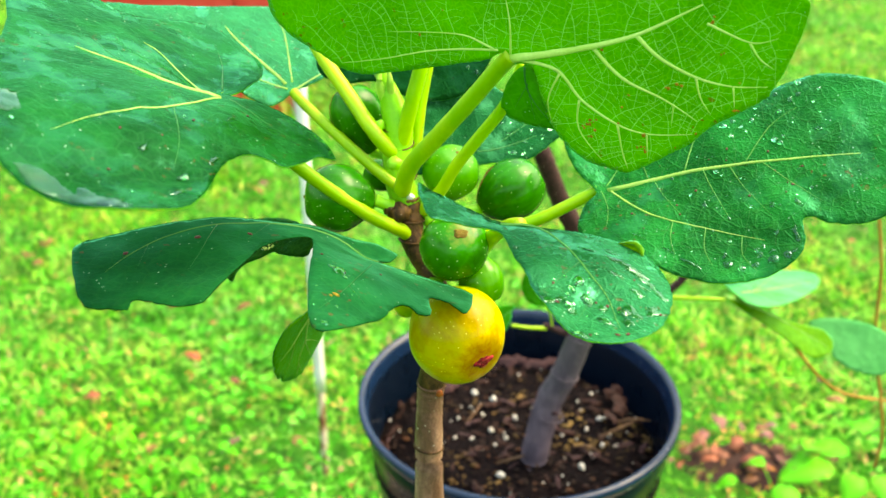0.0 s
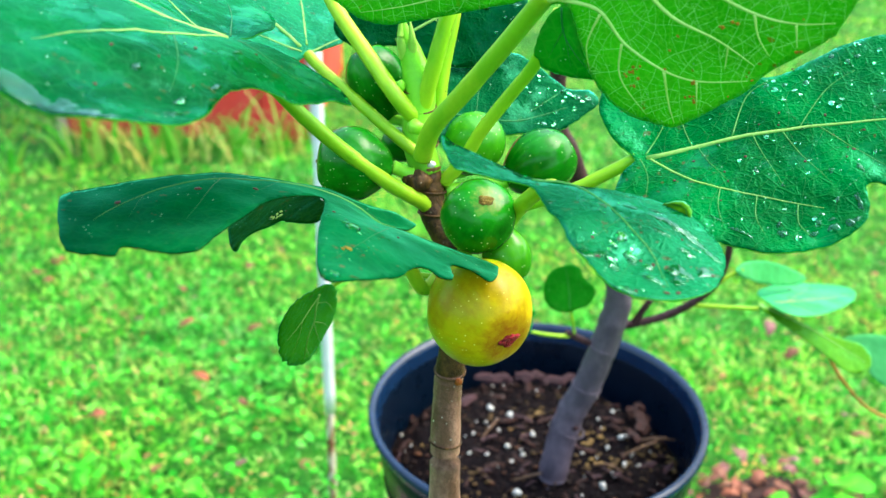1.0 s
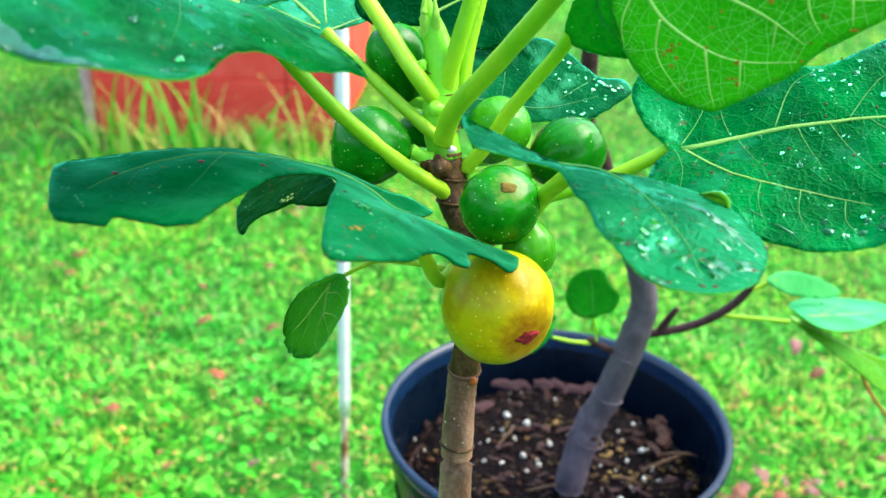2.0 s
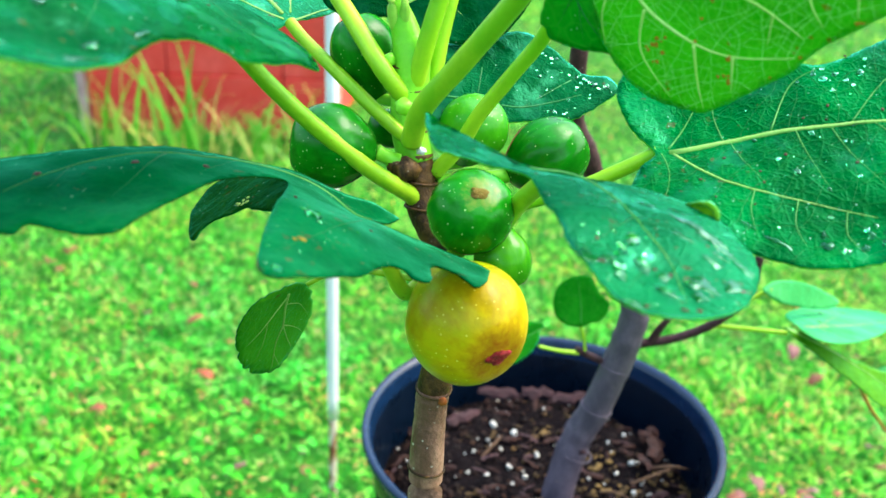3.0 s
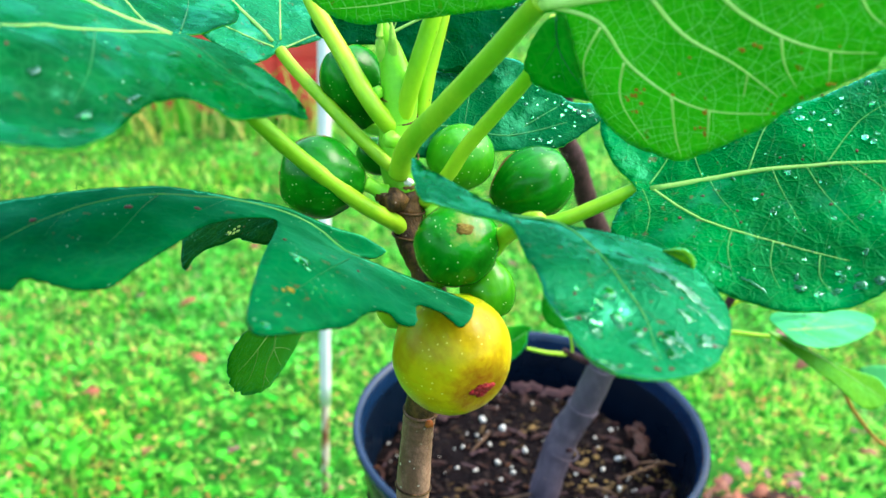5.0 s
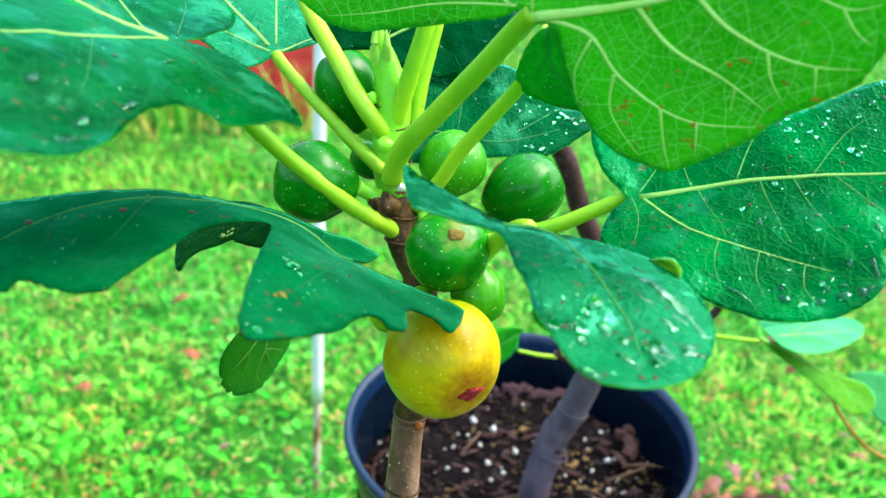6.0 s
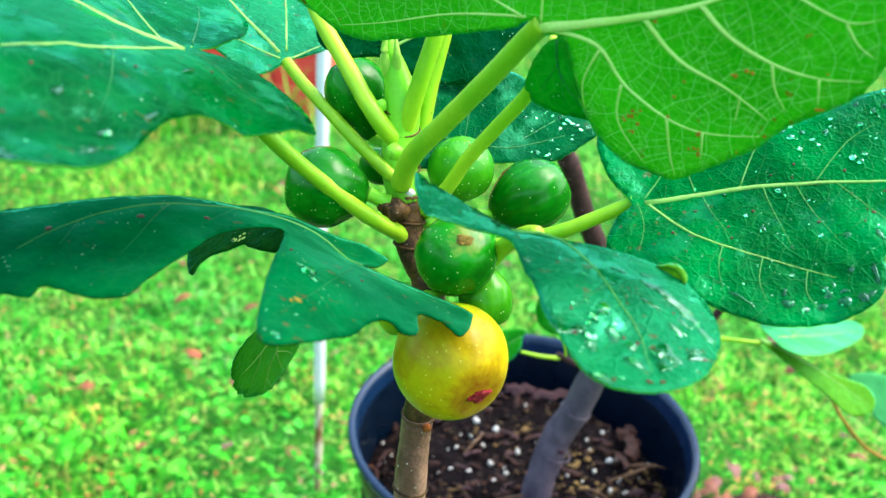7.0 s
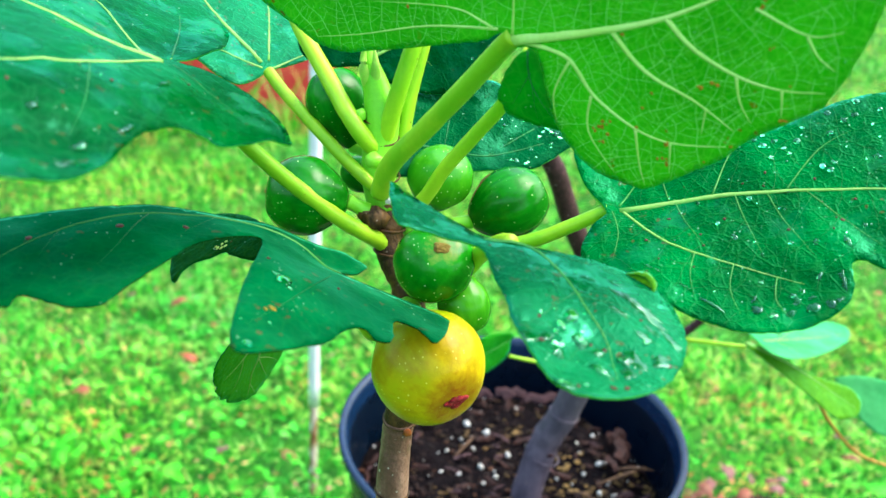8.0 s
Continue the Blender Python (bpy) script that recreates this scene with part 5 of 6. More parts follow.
POT_A, POT_B = (0.0745, 0.7925, 0.40), (-0.0115, 0.405, 0.40)
nursery_pot(POT_A, "round dark navy plastic nursery pot with rolled rim")
nursery_pot(POT_B, "dark plastic nursery pot standing before another pot")
soil_surface((POT_A[0], POT_A[1], 0.668), 1.0)
soil_surface((POT_B[0], POT_B[1], 0.664), 4.0)


def flake(seed, length, width, mat, name, curl=0.25, thick=0.0012):
    """A thin, bent, jagged splinter of bark."""
    r = random.Random(seed)
    m, vs, fs = 7, [], []
    for side in (0.5, -0.5):
        for i in range(m):
            t = i / (m - 1) - 0.5
            w = width * (1 - 1.2 * abs(t) ** 1.5) * r.uniform(0.7, 1.1)
            off = width * 0.3 * r.uniform(-1, 1)
            z = -curl * length * t * t + side * thick
            vs += [(length * t, off - w / 2, z - 0.15 * w), (length * t, off, z + 0.1 * w), (length * t, off + w / 2, z - 0.15 * w)]
    k = 3 * m
    for i in range(m - 1):
        for j in range(2):
            a = 3 * i + j
            fs += [(a, a + 3, a + 4, a + 1), (k + a, k + a + 1, k + a + 4, k + a + 3)]
        fs += [(3 * i, k + 3 * i, k + 3 * i + 3, 3 * i + 3), (3 * i + 2, 3 * i + 5, k + 3 * i + 5, k + 3 * i + 2)]
    fs += [(0, 1, k + 1, k), (1, 2, k + 2, k + 1), (k - 3, 2 * k - 3, 2 * k - 2, k - 2), (k - 2, 2 * k - 2, 2 * k - 1, k - 1)]
    return mesh_of(name, vs, fs, mat, smooth=False)


BITS = [granule(s, 0.0036, 0.0029, 0.0024, PERLITE, "perlite_granule") for s in range(4)]
CHIPS = [flake(s + 9, 0.024, 0.007, CHIP if s % 3 else CHIP_PALE, "bark_chip") for s in range(6)]
rp = random.Random(5)
places = [(0.031, 0.857, 1.3), (0.052, 0.844, 1.2), (0.074, 0.811, 1.0), (0.164, 0.859, 0.8), (0.166, 0.808, 1.1), (0.149, 0.791, 0.7), (0.047, 0.790, 1.1),
          (0.062, 0.777, 0.8), (0.136, 0.730, 1.3), (0.162, 0.764, 0.8), (0.053, 0.719, 1.3), (0.012, 0.811, 0.6), (0.151, 0.747, 0.8),
          (0.116, 0.834, 0.7), (0.039, 0.817, 0.7), (0.122, 0.781, 0.6), (0.046, 0.879, 0.6), (0.084, 0.892, 0.5), (0.026, 0.831, 0.6),
          (0.050, 0.766, 0.6), (0.173, 0.783, 0.6), (0.008, 0.778, 0.6), (0.026, 0.776, 0.7), (0.146, 0.840, 0.5)]
for _ in range(60):
    a, r = rp.uniform(0, 6.28), 0.145 * math.sqrt(rp.random())
    places.append((POT_A[0] + r * math.cos(a), POT_A[1] + r * math.sin(a), rp.uniform(0.2, 0.5)))
rs = np.random.RandomState(12)
lump = [tuple(v.co) for v in granule(2, 1, 1, 0.8, SOIL, "lump").vertices]
lump_faces = [tuple(p.vertices) for p in bpy.data.meshes["lump"].polygons]
cv, ct = [], []
for k in range(1500):
    a, r, q = rs.rand() * 6.283, 0.15 * math.sqrt(rs.rand()), 0.0008 + 0.0022 * rs.rand() ** 2
    cx, cy = POT_A[0] + r * math.cos(a), POT_A[1] + r * math.sin(a)
    ca, sa = math.cos(a * 7), math.sin(a * 7)
    base = len(cv)
    cv += [(cx + q * (ca * x - sa * y) * 1.3, cy + q * (sa * x + ca * y), 0.6695 + heap(r) + q * z) for x, y, z in lump]
    ct += [(base + i, base + j, base + l2) for i, j, l2 in lump_faces]
tagged(part("soil_crumbs", quick_mesh("soil_crumbs", np.array(cv), np.zeros((0, 4), int), np.array(ct), CRUMB)), "loose dark brown crumbs of potting soil", "soil", kind="stuff")
for i, (x, y, s) in enumerate(places):
    m = pose(x, y, 0.6705 + heap(math.hypot(x - POT_A[0], y - POT_A[1])), rp.uniform(0, 360), rp.uniform(0, 360), rp.uniform(0, 360)) @ Matrix.Scale(s, 4)
    tagged(part("perlite_granule", BITS[i % 4], None, "", m), "small white perlite granule on dark potting soil", "perlite", "perlite on the soil")
for i in range(110):
    a, r = rp.uniform(0, 6.28), 0.148 * math.sqrt(rp.random())
    m = pose(POT_A[0] + r * math.cos(a), POT_A[1] + r * math.sin(a), 0.671 + heap(r) + rp.uniform(0, 0.003), rp.uniform(-25, 25), rp.uniform(-25, 25), rp.uniform(0, 360)) @ Matrix.Scale(rp.uniform(0.25, 0.85), 4)
    tagged(part("bark_chip", CHIPS[i % 6], None, "", m), "flat reddish brown bark chip lying on soil", "bark chip", "bark chips on the soil")
for x, y, w, d, rz, lab in ((0.036, 0.908, 0.022, 0.006, -4, 0), (0.078, 0.912, 0.017, 0.006, 3, 0), (0.114, 0.908, 0.022, 0.006, 8, 0), (0.190, 0.822, 0.016, 0.008, 70, 1), (0.186, 0.846, 0.011, 0.006, 30, 1), (0.178, 0.800, 0.012, 0.006, 110, 1), (0.0, 0.86, 0.02, 0.006, 40, 0)):
    me = flake(int(w * 999 + x * 500), 2 * w, 2.0 * d, CHIP if lab else CHIP_PALE, "bark_piece", 0.12, 0.002)
    tagged(part("bark_piece", me, None, "", pose(x, y, 0.680 if lab else 0.677, 35 if lab else 25, 0, rz)), "large curved pinkish bark piece lying on the soil", "bark piece", "bark pieces on the soil")
for i, (x, y, rz, ln) in enumerate(((0.16, 0.775, 20, 0.06), (0.13, 0.76, -30, 0.03), (0.05, 0.735, 5, 0.05), (0.09, 0.73, 70, 0.04), (0.02, 0.80, 50, 0.04), (0.18, 0.80, -10, 0.04))):
    a = radians(rz)
    vs, fs = sweep([(x, y, 0.672), (x + ln / 2 * math.cos(a), y + ln / 2 * math.sin(a), 0.679), (x + ln * math.cos(a + 0.2), y + ln * math.sin(a + 0.2), 0.673)], [0.0012, 0.0014, 0.0007], 6, 4)
    tagged(part("straw", mesh_of("straw", vs, fs, STRAW)), "thin dry pale twig lying across the soil", "twig", "twigs on the soil")

# ---- fig tree with fruit ----
tree = thing("fig_tree", (-0.0115, 0.405, 0.66), "young fig tree with wet dark green lobed leaves and figs", "fig tree", "potted fig trees")
vs, fs = sweep([(-0.0125, 0.405, 0.64), (-0.012, 0.408, 0.76), (-0.011, 0.412, 0.88), (-0.0105, 0.415, 0.9585), (-0.0096, 0.4185, 0.9860), (-0.0088, 0.4195, 0.9985)],
               [0.0105, 0.0098, 0.0088, 0.0080, 0.0073, 0.0074], 20, 9, rings=0.07)
part("trunk", mesh_of("trunk", vs, fs, BARK_TAN), tree, "greyish tan bark with pale specks")
vs, fs = sweep([(-0.0089, 0.4194, 0.9965), (-0.0044, 0.425, 1.0374), (-0.0088, 0.435, 1.061), (-0.0169, 0.442, 1.0741), (-0.0194, 0.447, 1.0858), (-0.0211, 0.450, 1.097)],
               [0.0072, 0.0071, 0.0070, 0.0068, 0.0070, 0.0070], 20, 9, rings=0.09)
part("upper_stem", mesh_of("upper_stem", vs, fs, BARK_BROWN), tree, "younger brown bark with rough leaf nodes")
vs, fs = sweep([(-0.0211, 0.450, 1.094), (-0.0249, 0.453, 1.1079), (-0.0253, 0.456, 1.1202), (-0.0249, 0.459, 1.1351), (-0.0278, 0.462, 1.1468), (-0.0311, 0.464, 1.1562), (-0.0328, 0.465, 1.1665)],
               [0.0078, 0.0078, 0.0079, 0.0080, 0.0062, 0.0046, 0.0008], 18, 8)
part("leaf_scar", granule(6, 0.0021, 0.0012, 0.0021, SCAR, "leaf_scar"), tree, "orange leaf scar", Matrix.Translation((-0.0040, 0.4125, 0.9965)))
for z, r in ((0.9585, 0.0081), (0.9985, 0.0077), (1.0450, 0.0079), (1.0760, 0.0077), (1.0868, 0.0081)):
    c = np.array([np.interp(z, (0.9585, 0.9893, 1.0374, 1.061, 1.0741, 1.0858, 1.097), q) for q in ((-0.0105, -0.0095, -0.0044, -0.0088, -0.0169, -0.0194, -0.0211), (0.415, 0.419, 0.425, 0.435, 0.442, 0.447, 0.450))])
    ring = [(c[0] + r * math.cos(a), c[1] + r * math.sin(a), z + 0.0012 * math.sin(a + z * 50)) for a in [2 * math.pi * j / 20 for j in range(21)]]
    vs2, fs2 = sweep(ring, [0.0006] * 21, 6, 2)
    part("node_ring", mesh_of("node_ring", vs2, fs2, BARK_BROWN), tree)
part("shoot", mesh_of("shoot", vs, fs, SHOOT), tree, "soft bright green shoot with pointed bud")
for z, r in ((1.1085, 0.0080), (1.1255, 0.0081), (1.1345, 0.0081)):
    k = (z - 1.097) / 0.038
    ring = [(-0.0225 - 0.003 * k + r * math.cos(a), 0.4515 + 0.008 * k + r * math.sin(a), z + 0.001 * math.sin(a)) for a in [2 * math.pi * j / 20 for j in range(21)]]
    vs, fs = sweep(ring, [0.00045] * 21, 6, 2)
    part("scar_ring", mesh_of("scar_ring", vs, fs, BARK_BROWN), tree)
for k in range(2):
    tip = [(-0.0318 + 0.004 * k, 0.461, 1.149), (-0.0335 + 0.0055 * k, 0.4585, 1.158), (-0.0330 + 0.004 * k, 0.4600, 1.1705 - 0.004 * k)]
    vs, fs = sweep(tip, [0.0026, 0.0019, 0.0003], 10, 6)
    part("bud_scale", mesh_of("bud_scale", vs, fs, BUD), tree)
for at, s, mat in (((-0.0262, 0.4425, 1.1200), 0.0040, SHOOT), ((-0.0290, 0.4390, 1.0962), 0.0040, BARK_BROWN), ((-0.0245, 0.4385, 1.0942), 0.0062, BARK_BROWN), ((-0.0185, 0.4415, 1.1018), 0.0021, SAP),
                   ((-0.034, 0.4535, 1.1370), 0.0032, SHOOT)):
    me = granule(s * 900, s, s * 0.9, s * 0.9, mat, "node")
    part("node", me, tree, "white sap spot" if mat is SAP else "", Matrix.Translation(at))

petiole(tree, [(-0.0250, 0.455, 1.1195), (-0.0302, 0.450, 1.1262), (-0.0384, 0.452, 1.1363), (-0.0524, 0.470, 1.1506), (-0.0651, 0.485, 1.164), (-0.0743, 0.500, 1.1757), (-0.083, 0.515, 1.19)], 0.0042, 0.0036)
petiole(tree, [(-0.0250, 0.457, 1.118), (-0.0215, 0.453, 1.132), (-0.0167, 0.452, 1.1505), (-0.0113, 0.455, 1.1696), (-0.0081, 0.460, 1.1829), (0.0, 0.47, 1.205)], 0.0042, 0.0034)
petiole(tree, [(-0.016, 0.462, 1.1174), (-0.0132, 0.468, 1.141), (-0.0084, 0.475, 1.1651), (-0.0064, 0.480, 1.1791), (0.0, 0.49, 1.20)], 0.0033, 0.0029)
petiole(tree, [(-0.0226, 0.440, 1.1060), (-0.0174, 0.430, 1.1238), (-0.0036, 0.420, 1.1431), (0.0128, 0.408, 1.1662), (0.0238, 0.398, 1.1829), (0.0290, 0.389, 1.1915)], 0.0047, 0.0038)
petiole(tree, [(-0.0127, 0.448, 1.090), (-0.0027, 0.445, 1.1033), (0.0052, 0.440, 1.1192), (0.0172, 0.435, 1.1372), (0.0284, 0.430, 1.1541), (0.0336, 0.425, 1.1686), (0.0366, 0.420, 1.1789)], 0.0034, 0.0028)
petiole(tree, [(-0.0230, 0.448, 1.1050), (-0.0282, 0.446, 1.1082), (-0.0418, 0.452, 1.1177), (-0.061, 0.468, 1.1296), (-0.0759, 0.485, 1.1368), (-0.0838, 0.494, 1.142)], 0.0031, 0.0029)
petiole(tree, [(-0.0175, 0.4445, 1.0760), (-0.0225, 0.4395, 1.0825), (-0.0275, 0.434, 1.0880), (-0.0382, 0.428, 1.097), (-0.0563, 0.420, 1.1146), (-0.0731, 0.413, 1.1331), (-0.0897, 0.410, 1.1527), (-0.1046, 0.411, 1.1665)], 0.0040, 0.0031)
petiole(tree, [(-0.0146, 0.440, 1.0666), (0.0168, 0.435, 1.0804), (0.0468, 0.432, 1.0921), (0.0615, 0.430, 1.1007), (0.0772, 0.428, 1.1107)], 0.0034, 0.0031)
petiole(tree, [(-0.006, 0.432, 1.0590), (0.0135, 0.425, 1.0735), (0.024, 0.412, 1.0935), (0.030, 0.392, 1.1085), (0.034, 0.380, 1.1150)], 0.0040, 0.0034)
petiole(tree, [(-0.0093, 0.428, 1.056), (-0.0205, 0.415, 1.048), (-0.0276, 0.408, 1.0629), (-0.0346, 0.404, 1.0822)], 0.0038, 0.0030)
petiole(tree, [(-0.012, 0.432, 1.0450), (-0.0396, 0.440, 1.0446), (-0.0546, 0.445, 1.0419), (-0.0698, 0.447, 1.0325)], 0.0016, 0.0011)

leaf_a, at_a = fig_leaf("A", tree, [LEAF_MID, LEAF_UNDER], VEIN_TOP, "broad dark green leaf, wet, with pale veins", 0.0013, 3)
fig_leaf("B", tree, [LEAF_DEWY, LEAF_UNDER], VEIN_TOP, "bluish green leaf with pale radiating veins", 0.0012)
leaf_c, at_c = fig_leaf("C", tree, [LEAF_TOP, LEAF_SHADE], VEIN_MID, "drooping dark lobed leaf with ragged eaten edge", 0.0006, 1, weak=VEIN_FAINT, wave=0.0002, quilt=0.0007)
leaf_t, at_t = fig_leaf("Cf", tree, [LEAF_SHADE, LEAF_TOP], VEIN_TOP, "torn curled lobe seen from its shaded underside", 0.0006, under=True, quilt=0.0)
fig_leaf("D", tree, [LEAF_DIM, LEAF_TOP], VEIN_TOP, "small hanging leaf turned to its underside", 0.0008, under=True, quilt=0.0002, wave=0.0001, serrate=0.0022)
leaf_e, at_e = fig_leaf("E", tree, [LEAF_DEWY, LEAF_UNDER], VEIN_MID, "drooping oval leaf beaded with rain drops", 0.0006, 1)
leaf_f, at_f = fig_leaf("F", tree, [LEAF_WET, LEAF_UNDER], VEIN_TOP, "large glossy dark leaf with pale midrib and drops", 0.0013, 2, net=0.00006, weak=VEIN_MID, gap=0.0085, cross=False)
leaf_g, at_g = fig_leaf("G", tree, [LEAF_UNDER, LEAF_BACKLIT], VEIN_UNDER, "large leaf showing bright green veined underside with rust spots", 0.0020, under=True, net=0.00013, quilt=0.0009, gap=0.0052)
fig_leaf("I", tree, [LEAF_YOUNG, LEAF_UNDER], VEIN_FAINT, "folded dark basal lobe of a leaf", 0.0005)
leaf_h, at_h = fig_leaf("H", tree, [LEAF_SHADED_TOP, LEAF_UNDER], VEIN_FAINT, "shaded dark leaf with wet edge", 0.0007)
leaf_x, at_x = fig_leaf("X", tree, [LEAF_SHADED_TOP, LEAF_UNDER], VEIN_TOP, "shaded dark glossy leaf behind the shoot", 0.0009)

fig_fruit(tree, (0.005, 0.3881, 1.0507), (0.56, -0.80, -0.19), 0.0245, 0.0240, FIG_RIPE, EYE_RED, "ripe golden yellow fig with split red eye", 0.15, 0.125, (-0.006, 0.424, 1.058), 0.36, 0.004, 30)
fig_fruit(tree, (0.0042, 0.4137, 1.0867), (0.21, -0.60, 0.77), 0.0177, 0.0165, FIG_GREEN, EYE_BROWN, "green fig with brownish eye", 0.2, 0.17, (-0.010, 0.436, 1.066), 0.10, 0.022, 6)
fig_fruit(tree, (0.0182, 0.4150, 1.0661), (0.35, -0.35, -0.85), 0.0115, 0.0135, FIG_LIGHT, EYE_BROWN, "small light green fig", 0.3, 0.06, (0.0, 0.430, 1.066))
fig_fruit(tree, (-0.0561, 0.4365, 1.1034), (-0.93, -0.10, 0.1), 0.0178, 0.0182, FIG_GREEN, EYE_BROWN, "round dark green fig with pale specks", 0.08, 0.06, (-0.0285, 0.4400, 1.0965))
fig_fruit(tree, (0.0028, 0.4640, 1.1060), (0.25, -0.25, 0.9), 0.0155, 0.0150, FIG_LIGHT, EYE_BROWN, "bright green fig", 0.3, 0.06, (-0.016, 0.455, 1.09))
fig_fruit(tree, (0.0364, 0.4656, 1.0944), (0.75, 0.25, 0.35), 0.0172, 0.0192, FIG_GREEN, EYE_BROWN, "green ribbed fig with pale specks", 0.08, 0.06, (-0.012, 0.449, 1.085), 0.06, 0.03)
fig_fruit(tree, (-0.0473, 0.4752, 1.1350), (-0.35, 0.2, 0.9), 0.0146, 0.0170, FIG_GREEN, EYE_BROWN, "dark wet green fig behind the shoot", 0.3, 0.06, (-0.028, 0.458, 1.117), 0.06, 0.02)
fig_fruit(tree, (-0.036, 0.4720, 1.1010), (-0.5, 0.2, 0.2), 0.0085, 0.0100, FIG_GREEN, EYE_BROWN, "small dark green fig", 0.3, 0.06, (-0.022, 0.455, 1.10))

# ---- second fig tree, in the pot ----
other = thing("fig_tree", (0.09, 0.745, 0.665), "young fig tree with leaning grey stem and few leaves", "fig tree", "potted fig trees")
vs, fs = sweep([(0.089, 0.745, 0.64), (0.0900, 0.745, 0.6803), (0.1019, 0.747, 0.7412), (0.1157, 0.745, 0.7772), (0.1326, 0.742, 0.8446), (0.1345, 0.740, 0.8829), (0.113, 0.732, 0.9424)],
               [0.0145, 0.0140, 0.0136, 0.0132, 0.0125, 0.0110, 0.0088], 20, 10, rings=0.08)
part("trunk", mesh_of("trunk", vs, fs, BARK_GREY), other, "smooth grey bark with node rings")
vs, fs = sweep([(0.1152, 0.733, 0.937), (0.0972, 0.725, 0.9732), (0.0817, 0.715, 1.0135), (0.0691, 0.710, 1.041), (0.0674, 0.700, 1.0931), (0.066, 0.70, 1.12)],
               [0.0090, 0.0082, 0.0078, 0.0074, 0.006, 0.004], 16, 8, rings=0.05)
part("upper_stem", mesh_of("upper_stem", vs, fs, BARK_PURPLE), other, "purplish brown upper stem")
for f, r in ((0.30, 0.0137), (0.62, 0.0131), (0.9, 0.0125)):
    c = np.array((0.0900, 0.745, 0.6803)) * (1 - f) + np.array((0.1300, 0.742, 0.835)) * f
    ring = [(c[0] + r * math.cos(a), c[1] + r * math.sin(a), c[2] - 0.25 * r * math.cos(a)) for a in [2 * math.pi * j / 20 for j in range(21)]]
    vs, fs = sweep(ring, [0.0007] * 21, 6, 2)
    part("node_ring", mesh_of("node_ring", vs, fs, BARK_GREY), other)
part("cut_scar", granule(3, 0.0036, 0.0018, 0.0022, CHIP_PALE, "cut_scar"), other, "", Matrix.Translation((0.106, 0.7330, 0.736)))
petiole(other, [(0.133, 0.742, 0.840), (0.1463, 0.740, 0.844), (0.1719, 0.735, 0.854), (0.1958, 0.730, 0.8706), (0.2142, 0.728, 0.8918), (0.2206, 0.726, 0.9156), (0.2209, 0.724, 0.9359)], 0.0038, 0.0032, BARK_PURPLE, "branch", "dark thin side branch")
petiole(other, [(0.1520, 0.739, 0.846), (0.156, 0.737, 0.858), (0.163, 0.735, 0.872)], 0.0038, 0.0024, BARK_PURPLE, "branch")
petiole(other, [(0.1967, 0.730, 0.8701), (0.2268, 0.728, 0.8697), (0.2544, 0.727, 0.8686)], 0.0021, 0.0018)
petiole(other, [(0.2142, 0.728, 0.8918), (0.2286, 0.730, 0.9003), (0.2376, 0.733, 0.9034)], 0.0020, 0.0016)
petiole(other, [(0.120, 0.742, 0.820), (0.1123, 0.742, 0.824), (0.0984, 0.738, 0.8325), (0.0917, 0.735, 0.8376)], 0.0034, 0.0028, BARK_PURPLE, "twig")
petiole(other, [(0.0990, 0.737, 0.8353), (0.0966, 0.735, 0.8487), (0.0930, 0.733, 0.8607), (0.093, 0.733, 0.864)], 0.0013, 0.0010)
petiole(other, [(0.0934, 0.735, 0.8339), (0.0765, 0.730, 0.8378), (0.0596, 0.725, 0.8438)], 0.0020, 0.0015)
petiole(other, [(0.3384, 0.760, 0.8014), (0.359, 0.770, 0.7713), (0.3976, 0.790, 0.7272), (0.4309, 0.800, 0.7056), (0.4804, 0.820, 0.6837)], 0.0016, 0.0016, TWIG_ORANGE, "twig", "thin orange hanging twig")
petiole(other, [(0.4138, 0.80, 0.9186), (0.4295, 0.80, 0.8568), (0.4405, 0.80, 0.7773), (0.472, 0.80, 0.6607), (0.48, 0.81, 0.60)], 0.0016, 0.0016, TWIG_ORANGE, "twig")
fig_leaf("J", other, [LEAF_YOUNG, LEAF_UNDER], VEIN_MID, "small upright green leaf", 0.0005)
fig_leaf("J2", other, [LEAF_YOUNG, LEAF_UNDER], VEIN_MID, "small green leaf on a yellow stalk", 0.0005)
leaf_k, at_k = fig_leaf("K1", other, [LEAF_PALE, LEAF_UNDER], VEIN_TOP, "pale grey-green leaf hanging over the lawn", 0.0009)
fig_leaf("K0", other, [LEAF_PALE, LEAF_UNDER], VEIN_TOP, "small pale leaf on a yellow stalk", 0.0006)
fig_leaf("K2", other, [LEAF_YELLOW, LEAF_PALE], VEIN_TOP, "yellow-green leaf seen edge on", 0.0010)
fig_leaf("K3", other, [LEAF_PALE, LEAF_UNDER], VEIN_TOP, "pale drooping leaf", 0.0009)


# ---- rain drops ----
def drop_mesh(seed):
    bm = bmesh.new()
    bmesh.ops.create_icosphere(bm, subdivisions=3, radius=1.0)
    for v in bm.verts:
        k = 1 + 0.5 * noise.noise(Vector((v.co.x, v.co.y, 0)) * 1.1 + Vector((seed * 3.3, 0, 0)))
        v.co = Vector((v.co.x * k, v.co.y * k * 0.8, 0.33 * v.co.z * abs(v.co.z) ** 0.7 if v.co.z > 0 else v.co.z * 0.08))
    me = bpy.data.meshes.new("rain_drop")
    bm.to_mesh(me)
    bm.free()
    me.materials.append(WATER)
    me.polygons.foreach_set("use_smooth", [True] * len(me.polygons))
    return me


DROPS = [drop_mesh(s) for s in range(5)]
rd = random.Random(8)


